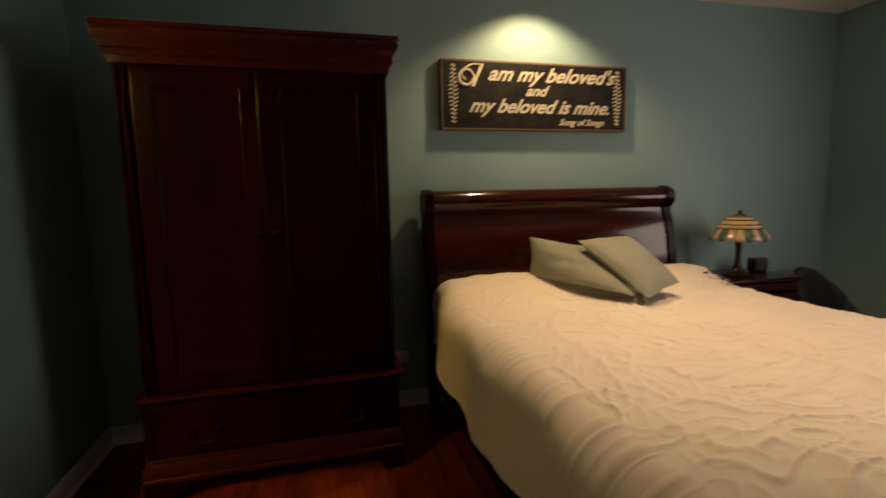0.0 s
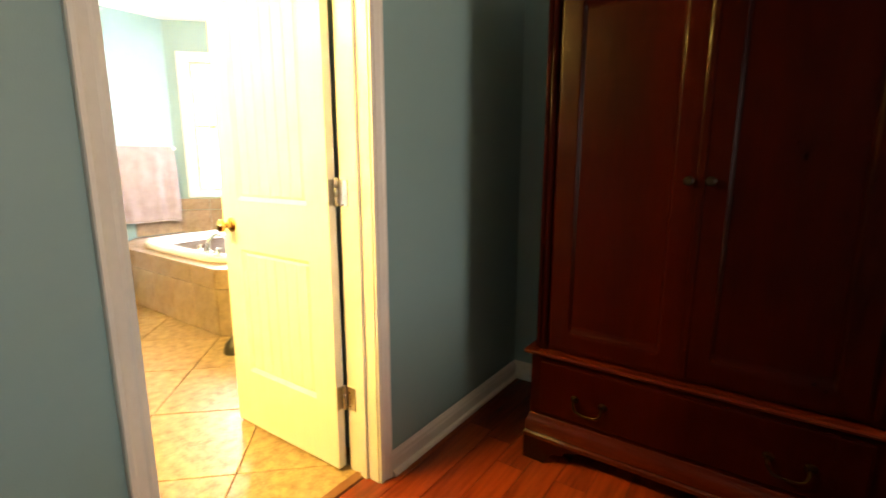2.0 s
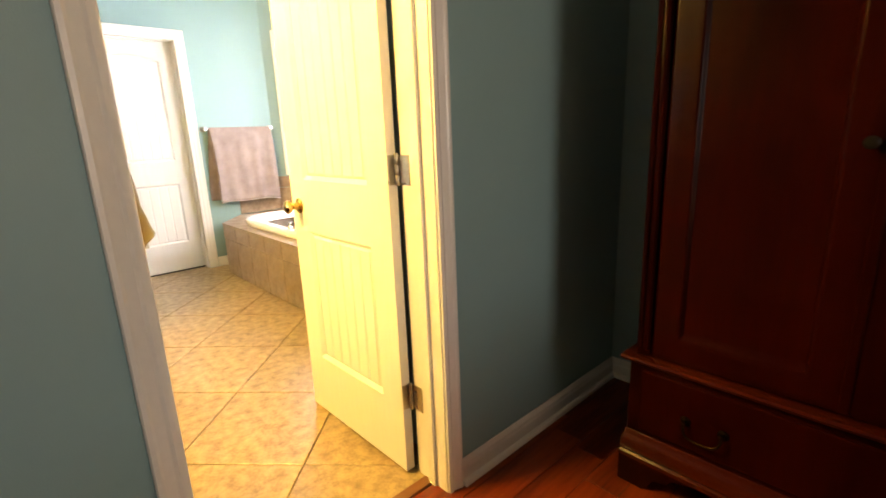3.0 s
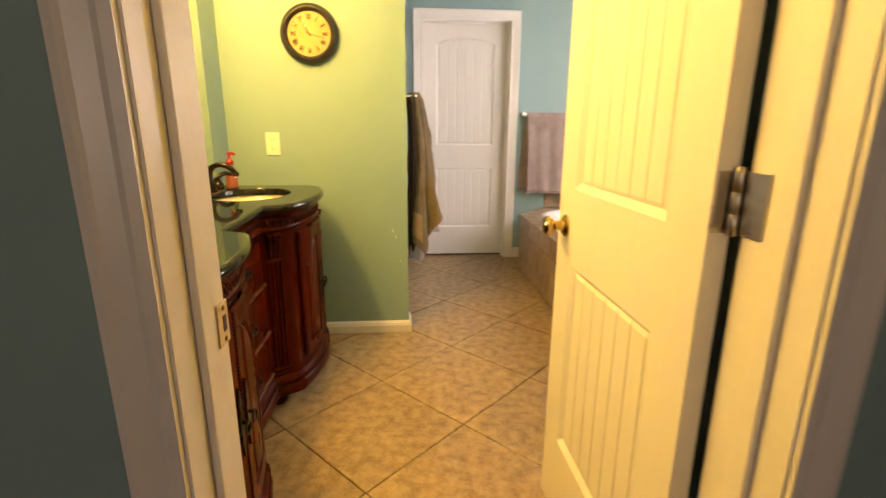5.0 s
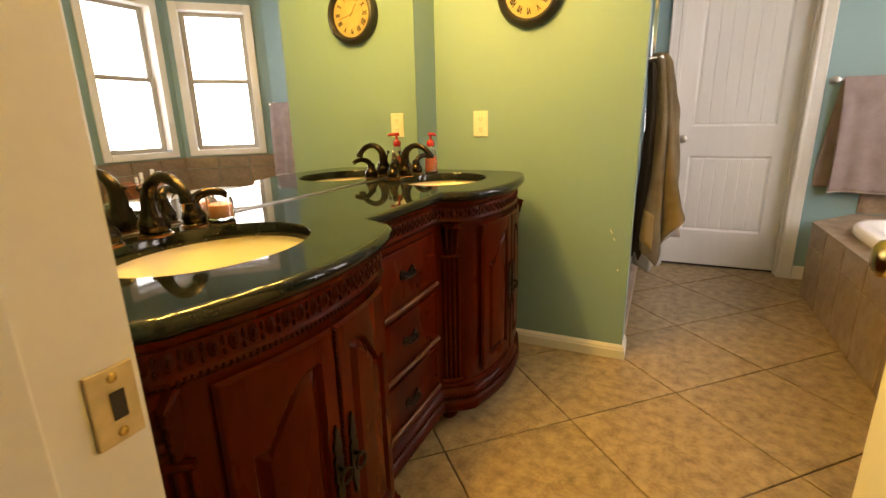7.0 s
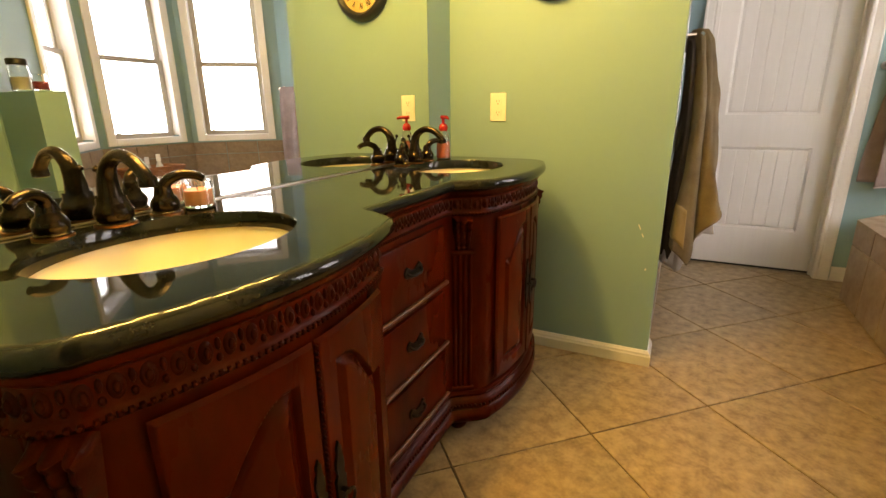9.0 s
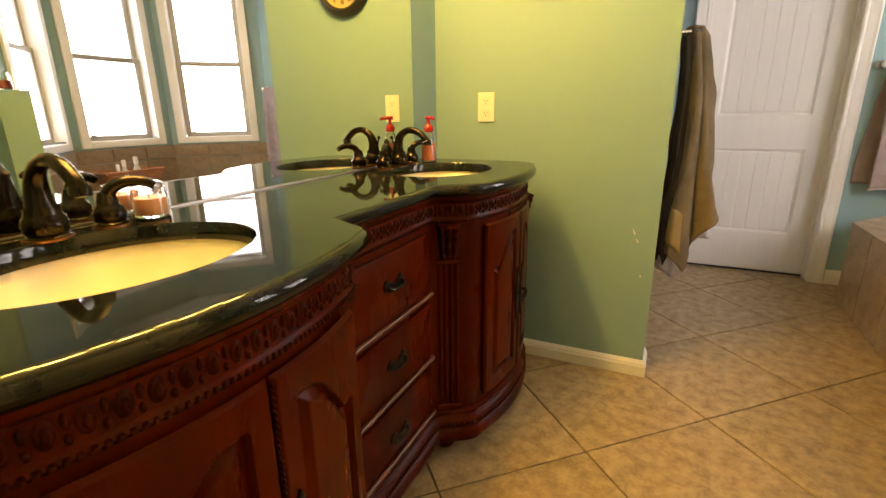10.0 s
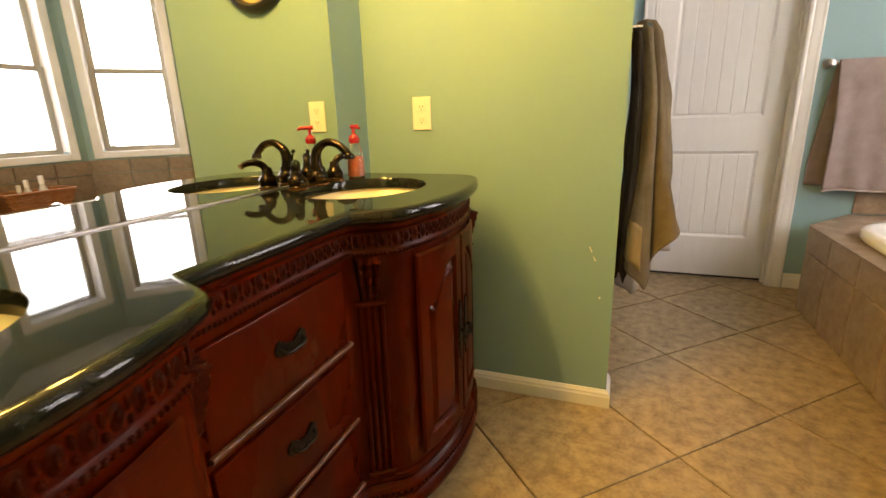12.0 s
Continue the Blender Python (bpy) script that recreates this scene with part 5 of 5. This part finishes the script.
for cx in (1.525, 2.598):
    for k in range(15):
        z = 1.69 + k * 0.0225
        a = 0.012 + 0.016 * math.sin(math.pi * k / 14) ** 2
        bm = tube(curve_points([(cx - a, SY - 0.002, z), (cx - a * 0.3, SY - 0.002, z + 0.011), (cx + a * 0.4, SY - 0.002, z - 0.004), (cx + a, SY - 0.002, z + 0.008)], 8), 0.0036, 6)
        part("scroll", bm, CREAMP, sg, "", True)

# ---- bed ----
BX0, BX1 = 1.315, 2.95
bd = thing("sleigh_bed", (2.13, 2.3, 0), "dark cherry sleigh bed with curved headboard", "bed")
HB = [(3.225, 0.25), (3.225, 0.70), (3.232, 0.86), (3.25, 0.98), (3.278, 1.08), (3.30, 1.135), (3.305, 1.165), (3.285, 1.178), (3.268, 1.20), (3.262, 1.232), (3.272, 1.264), (3.296, 1.288), (3.33, 1.296), (3.364, 1.284), (3.386, 1.256), (3.39, 1.22), (3.378, 1.16), (3.35, 1.06), (3.315, 0.94), (3.295, 0.8), (3.29, 0.25)]


def yz_prism(pts, x0, x1, grow=0.0):
    bm = bmesh.new()
    a = [bm.verts.new((x0, y, z)) for y, z in pts]
    b = [bm.verts.new((x1, y, z)) for y, z in pts]
    bm.faces.new(a)
    bm.faces.new(b[::-1])
    for i in range(len(pts)):
        j = (i + 1) % len(pts)
        bm.faces.new((a[i], a[j], b[j], b[i]))
    return bm


part("headboard", yz_prism(HB, BX0 + 0.04, BX1 - 0.04), CHERRY_X, bd, "", True)
POST = [(y + (-0.014 if i < 11 else 0.010), z + (0.008 if 9 < i < 15 else 0)) for i, (y, z) in enumerate(HB)]
POST[0], POST[-1] = (POST[0][0], 0.0), (POST[-1][0], 0.0)
for x in (BX0, BX1 - 0.052):
    part("post", yz_prism(POST, x, x + 0.052), CHERRY, bd, "", True)
for x in (BX0 + 0.012, BX1 - 0.042):
    part("side_rail", box(x, x + 0.03, 1.2, 3.23, 0.2, 0.42, 0.005), CHERRY, bd)
part("mattress", box(BX0 + 0.05, BX1 - 0.05, 1.22, 3.215, 0.3, 0.72, 0.05), DUVET, bd)
for x in (BX0 + 0.012, BX1 - 0.06):
    part("leg", box(x, x + 0.05, 1.2, 1.25, 0, 0.2, 0.004), CHERRY, bd)
dv = thing("duvet", (2.13, 2.2, 0.73), "rumpled cream cotton duvet spread over the bed", "bedding")
DY0, DY1 = 1.15, 3.205


def duvet_top(x, y):
    """The height of the spread: pillows lift it at the head, wrinkles cross it."""
    head = 0.075 * max(0.0, min(1.0, (y - 2.70) / 0.30)) ** 1.5 * (0.75 + 0.25 * math.cos((x - 1.75) * 3.8) ** 2)
    drop = 0.035 * max(0.0, (y - 3.10) / 0.1) ** 2
    h = 0.752 + head - drop
    q = Vector((x * 1.7 + 0.9 * y, y * 2.9 - x * 1.6, 0.3)) + 0.65 * noise.noise_vector(Vector((x * 1.7, y * 1.7, 9)))

    def crease(p, thin):
        return max(0.0, 1 - abs(noise.noise(p)) * thin) ** 1.5

    calm = 0.42 + 0.85 * max(0.0, min(1.0, 0.5 + 1.8 * noise.noise(Vector((x * 1.5, y * 1.3, 2.5)))))
    w = calm * (0.0040 * crease(q, 13) + 0.0040 * crease(q * 1.7 + Vector((3, 1, 0)), 10) + 0.0050 * crease(q * 3.1 + Vector((7, 2, 0)), 6) + 0.0026 * crease(Vector((q.x * 6, q.y * 5, 1)), 5))
    w += 0.004 * crease(Vector((x * 2.6 - y * 1.4, y * 1.1 + x, 4)), 10) + 0.020 * noise.noise(Vector((x * 1.6, y * 1.6, 5)))
    return h + w


def duvet_point(u, v):
    y = DY0 + (DY1 - DY0) * v
    span, side = 1.50, 0.36
    s = u * (span + 2 * side) - side
    k = max(0.0, min(1.0, (y - 2.55) / 0.5))
    xl, xr = BX0 + 0.065 + 0.06 * k * k * (3 - 2 * k), BX0 + 0.065 + span
    hem = 0.02 * math.sin(y * 7) + 0.012 * math.sin(y * 17 + 1)
    if s < 0:
        d = -s
        r = 0.13
        a = min(d / r, radians(90) * 1.0)
        x = xl - r * math.sin(a) * 0.95 - 0.02 * math.sin(y * 9 + 1.2) * min(1, d / 0.3) - 0.008 * noise.noise(Vector((y * 8, d * 6, 1)))
        z = duvet_top(xl, y) - r * (1 - math.cos(a)) - max(0, d - r * radians(90)) * (1 + hem) * 1.32
    elif s > span:
        d = s - span
        r = 0.13
        a = min(d / r, radians(90))
        x = xr + r * math.sin(a) * 0.95 + 0.02 * math.sin(y * 8) * min(1, d / 0.3)
        z = duvet_top(xr, y) - r * (1 - math.cos(a)) - max(0, d - r * radians(90)) * (1 + hem) * 1.32
    else:
        x, z = xl + s, duvet_top(xl + s, y)
    return x, y, z


ob = part("cover", sheet(340, 420, duvet_point), DUVET, dv, "", True)
thick(ob, 0.02)
part("hem", tube([duvet_point(0.0, i / 90) for i in range(91)], 0.011, 8), DUVET, dv, "stitched hem", True)


def cushion(corners, t, label, seed):
    a, b, c, d = [Vector(p) for p in corners]
    nrm = ((b - a).cross(d - a)).normalized()
    cu = thing("throw_cushion", sum(((a, b, c, d)), Vector()) / 4, label, "cushion", "cushions on the bed")
    bm = bmesh.new()
    n = 26
    for sgn in (1, -1):
        def f(u, v):
            e = (1 - abs(2 * u - 1) ** 2.6) * (1 - abs(2 * v - 1) ** 2.6)
            base = a.lerp(b, u).lerp(d.lerp(c, u), v)
            inward = (sum((a, b, c, d), Vector()) / 4 - base) * 0.05 * (1 - abs(2 * u - 1) * abs(2 * v - 1)) * (1 - e)
            wr = 0.006 * noise.noise(Vector((u * 5, v * 5, seed))) + 0.003 * noise.noise(Vector((u * 14, v * 14, seed)))
            return base + inward + nrm * sgn * (t * e ** 0.55 + wr * e)
        sheet(n, n, f, bm)
    bmesh.ops.remove_doubles(bm, verts=bm.verts, dist=0.0005)
    part("cover", bm, SHAM, cu, "", True)


cushion([(1.86, 3.07, 1.035), (2.21, 2.86, 0.97), (2.11, 2.50, 0.80), (1.845, 3.04, 0.82)], 0.06, "sage green square cushion leaning at the head of the bed", 1.0)
cushion([(2.03, 2.86, 1.025), (2.36, 2.90, 1.03), (2.42, 2.58, 0.83), (2.14, 2.44, 0.80)], 0.055, "sage green cushion lying across the other one", 4.0)

# ---- nightstand, lamp, clock, chair ----
ns = thing("nightstand", (3.46, 3.2, 0), "dark cherry nightstand with drawer beside the bed", "nightstand")
NX0, NX1, NY0 = 3.10, 3.73, 3.0
part("top", box(NX0, NX1, NY0, 3.40, 0.68, 0.705, 0.008), CHERRY_X, ns)
bm = box(NX0 + 0.02, NX1 - 0.02, NY0 + 0.02, 3.39, 0.08, 0.68)
part("body", bm, CHERRY, ns)
for z0, z1 in ((0.625, 0.672), (0.37, 0.60), (0.12, 0.35)):
    d = part("drawer", box(NX0 + 0.04, NX1 - 0.04, NY0 + 0.002, NY0 + 0.022, z0, z1, 0.007), CHERRY_X, ns)
    if z1 - z0 > 0.1:
        part("knob", turned([(0, 0), (0.009, 0), (0.006, 0.01), (0.014, 0.018), (0.012, 0.026), (0, 0.028)], (3.415, NY0 + 0.002, (z0 + z1) / 2), 14, Matrix.Rotation(radians(90), 4, "X")), IRON, d, "", True)
for x in (NX0 + 0.02, NX1 - 0.08):
    for y in (NY0 + 0.02, 3.33):
        part("foot", box(x, x + 0.06, y, y + 0.06, 0, 0.08, 0.004), CHERRY, ns)
tl = thing("table_lamp", (3.385, 3.17, 0.705), "stained-glass table lamp with bronze base", "table lamp")
LX, LY = 3.385, 3.17
bm = turned([(0, 0), (0.078, 0), (0.082, 0.006), (0.074, 0.013), (0.050, 0.024), (0.030, 0.045), (0.020, 0.08), (0.016, 0.12), (0.017, 0.17), (0.021, 0.21), (0.015, 0.25), (0.010, 0.28), (0.009, 0.375)], (LX, LY, 0.706), 26)
part("base", bm, material("lamp_bronze", (0.06, 0.035, 0.018), (0.03, 0.018, 0.01), rough=0.4, metal=0.7, big=25), tl, "bronze lamp base", True)
shade = part("shade", turned([(0.028, 0.393), (0.060, 0.384), (0.090, 0.364), (0.113, 0.337), (0.127, 0.311)], (LX, LY, 0.706), 40), GLASSA, tl, "amber glass shade with floral border", True)
thick(shade, 0.004, 0)
for i in range(20):
    a0, a1 = 2 * math.pi * i / 20, 2 * math.pi * (i + 1) / 20

    def f(u, v):
        a = a0 + (a1 - a0) * (0.06 + 0.88 * u)
        r = 0.128 + 0.044 * v
        return LX + r * math.cos(a), LY + r * math.sin(a), 0.706 + 0.310 - 0.042 * v - 0.022 * v * v - (0.014 * math.sin(math.pi * u) if v > 0.9 else 0)

    pn = part("glass_piece", sheet(4, 6, f), (GLASSG, GLASSP, GLASSA, GLASSG, GLASSP)[i % 5], shade, "", True)
    thick(pn, 0.004, 0)
for r, z in ((0.062, 0.386), (0.092, 0.366), (0.115, 0.338), (0.128, 0.312), (0.032, 0.395)):
    part("lead_ring", tube([(LX + r * math.cos(t), LY + r * math.sin(t), 0.706 + z) for t in [2 * math.pi * i / 40 for i in range(41)]], 0.0035, 6), LEAD, shade, "", True)
part("finial", turned([(0, 0.388), (0.034, 0.388), (0.032, 0.400), (0.010, 0.405), (0.009, 0.411), (0.014, 0.418), (0.007, 0.427), (0, 0.43)], (LX, LY, 0.706), 18), LEAD, tl, "", True)
ac = thing("alarm_clock", (3.63, 3.24, 0.705), "small black alarm clock on the nightstand", "alarm clock")
bm = box(3.57, 3.69, 3.21, 3.28, 0.706, 0.80, 0.015)
part("case", bm, BLACKP, ac)
part("display", box(3.585, 3.675, 3.207, 3.211, 0.735, 0.785, 0.002), INK, ac)
ch = thing("armchair", (4.1, 3.1, 0), "dark rounded fabric chair in the corner", "chair")


def back(u, v):
    a = math.pi * u
    r = 0.19
    return 4.09 + r * math.cos(a) * (1 - 0.1 * v), 3.12 + 0.16 * math.sin(a), 0.30 + (0.20 + 0.20 * math.sin(a)) * v


ob = part("backrest", sheet(24, 8, back), DARKC, ch, "", True)
thick(ob, 0.05, 0)
part("seat", turned([(0, 0.28), (0.20, 0.28), (0.22, 0.30), (0.22, 0.36), (0.20, 0.39), (0, 0.40)], (4.09, 3.12, 0), 28), DARKC, ch, "", True)
for x, y in ((3.97, 3.02), (4.21, 3.02), (3.97, 3.22), (4.21, 3.22)):
    part("leg", turned([(0, 0), (0.016, 0), (0.022, 0.28), (0, 0.28)], (x, y, 0), 10), CHERRY, ch, "", True)
# recessed spots in the ceiling
for x, y in ((2.02, 3.12), (2.05, 1.9)):
    rl = thing("recessed_light", (x, y, ZC), "white recessed ceiling spot over the bed", "ceiling lamp", "bedroom spots")
    part("trim", turned([(0.062, 0), (0.062, -0.002), (0.085, -0.006), (0.088, 0.0)], (x, y, ZC), 32), WHITE, rl, "", True)

# wall outlet between wardrobe and bed
w2 = thing("wall_socket", (1.17, YN, 0.30), "white wall socket low beside the wardrobe", "socket")
part("cover_plate", box(1.115, 1.225, YN - 0.006, YN, 0.27, 0.34, 0.002), IVORY, w2)
part("outlet", box(1.135, 1.205, YN - 0.009, YN - 0.005, 0.285, 0.325, 0.002), IVORY, w2)

# ---- floor pieces ----
FB, FBED = bpy.data.objects["floor_bath"], bpy.data.objects["floor_bedroom"]
TP = 0.514
ORG = (-1.973, 1.683)


def flat_piece(name, w, h, d, mat, e=0.003):
    bm = bmesh.new()
    lo = [bm.verts.new((sx * w / 2, sy * h / 2, -d)) for sx, sy in ((-1, -1), (1, -1), (1, 1), (-1, 1))]
    mi = [bm.verts.new((v.co.x, v.co.y, -e * 0.6)) for v in lo]
    hi = [bm.verts.new((v.co.x - math.copysign(e, v.co.x), v.co.y - math.copysign(e, v.co.y), 0)) for v in lo]
    for a, b in ((lo, mi), (mi, hi)):
        for i in range(4):
            j = (i + 1) % 4
            bm.faces.new((a[i], a[j], b[j], b[i]))
    bm.faces.new(hi)
    bmesh.ops.recalc_face_normals(bm, faces=bm.faces)
    me = bpy.data.meshes.new(name)
    bm.to_mesh(me)
    bm.free()
    me.materials.append(mat)
    return me


def clip_poly(poly, x0, x1, y0, y1):
    for ax, lim, sg in ((0, x0, 1), (0, x1, -1), (1, y0, 1), (1, y1, -1)):
        out = []
        for i in range(len(poly)):
            p, q = poly[i], poly[(i + 1) % len(poly)]
            dp, dq = sg * (p[ax] - lim), sg * (q[ax] - lim)
            if dp >= 0:
                out.append(p)
            if dp * dq < 0:
                t = dp / (dp - dq)
                out.append((p[0] + (q[0] - p[0]) * t, p[1] + (q[1] - p[1]) * t))
        poly = out
        if not poly:
            break
    return poly


TM = flat_piece("tile", TP - 0.005, TP - 0.005, 0.008, TILE)
ROT = Matrix.Rotation(radians(43.7), 4, "Z")
for i in range(-9, 10):
    for j in range(-9, 10):
        c = ROT @ Vector(((i + 0.5) * TP, (j + 0.5) * TP, 0)) + Vector((*ORG, 0))
        h = TP * 0.7071
        lim = (-4.33, XW + 0.028, YM, 4.2)
        if c.x + h < lim[0] or c.x - h > lim[1] or c.y + h < lim[2] or c.y - h > lim[3]:
            continue
        if c.x - h > lim[0] and c.x + h < lim[1] and c.y - h > lim[2] and c.y + h < lim[3]:
            ob = new("tile", TM)
            ob.matrix_basis = Matrix.Translation(c) @ ROT @ Matrix.Rotation(radians(90 * ((i * 7 + j * 3) % 4)), 4, "Z")
        else:
            k = (TP - 0.005) / 2
            sq = [ROT @ Vector((a * k, b * k, 0)) + c for a, b in ((-1, -1), (1, -1), (1, 1), (-1, 1))]
            poly = clip_poly([(p.x, p.y) for p in sq], *lim)
            poly = [p for n_, p in enumerate(poly) if math.hypot(p[0] - poly[n_ - 1][0], p[1] - poly[n_ - 1][1]) > 0.004]
            if len(poly) < 3:
                continue
            bm = prism([(x - c.x, y - c.y) for x, y in poly], -0.008, 0)
            bmesh.ops.recalc_face_normals(bm, faces=bm.faces)
            me = bpy.data.meshes.new("tile")
            bm.to_mesh(me)
            bm.free()
            me.materials.append(TILE)
            ob = new("tile", me)
            ob.location = c
        ob.parent = FB
PW, PL = 0.121, 1.22
PM = flat_piece("plank", PW - 0.0015, PL - 0.0015, 0.006, FLOORW, 0.0015)
CUT = {}
rnd = random.Random(5)
x = XW + 0.075 + PW / 2
while x + PW / 2 < XE + 0.02:
    y = YS - 0.05 - rnd.random() * 0.9
    while y < YN:
        a, b = max(y, YS), min(y + PL, YN)
        if b - a > 0.05:
            key = round(b - a, 3)
            me = PM
            if b - a < PL - 0.001:
                me = CUT.setdefault(key, None) or flat_piece("plank", PW - 0.0015, b - a - 0.0015, 0.006, FLOORW, 0.0015)
                CUT[key] = me
            ob = new("plank", me)
            ob.parent = FBED
            ob.location = (x, (a + b) / 2, 0)
        y += PL
    x += PW
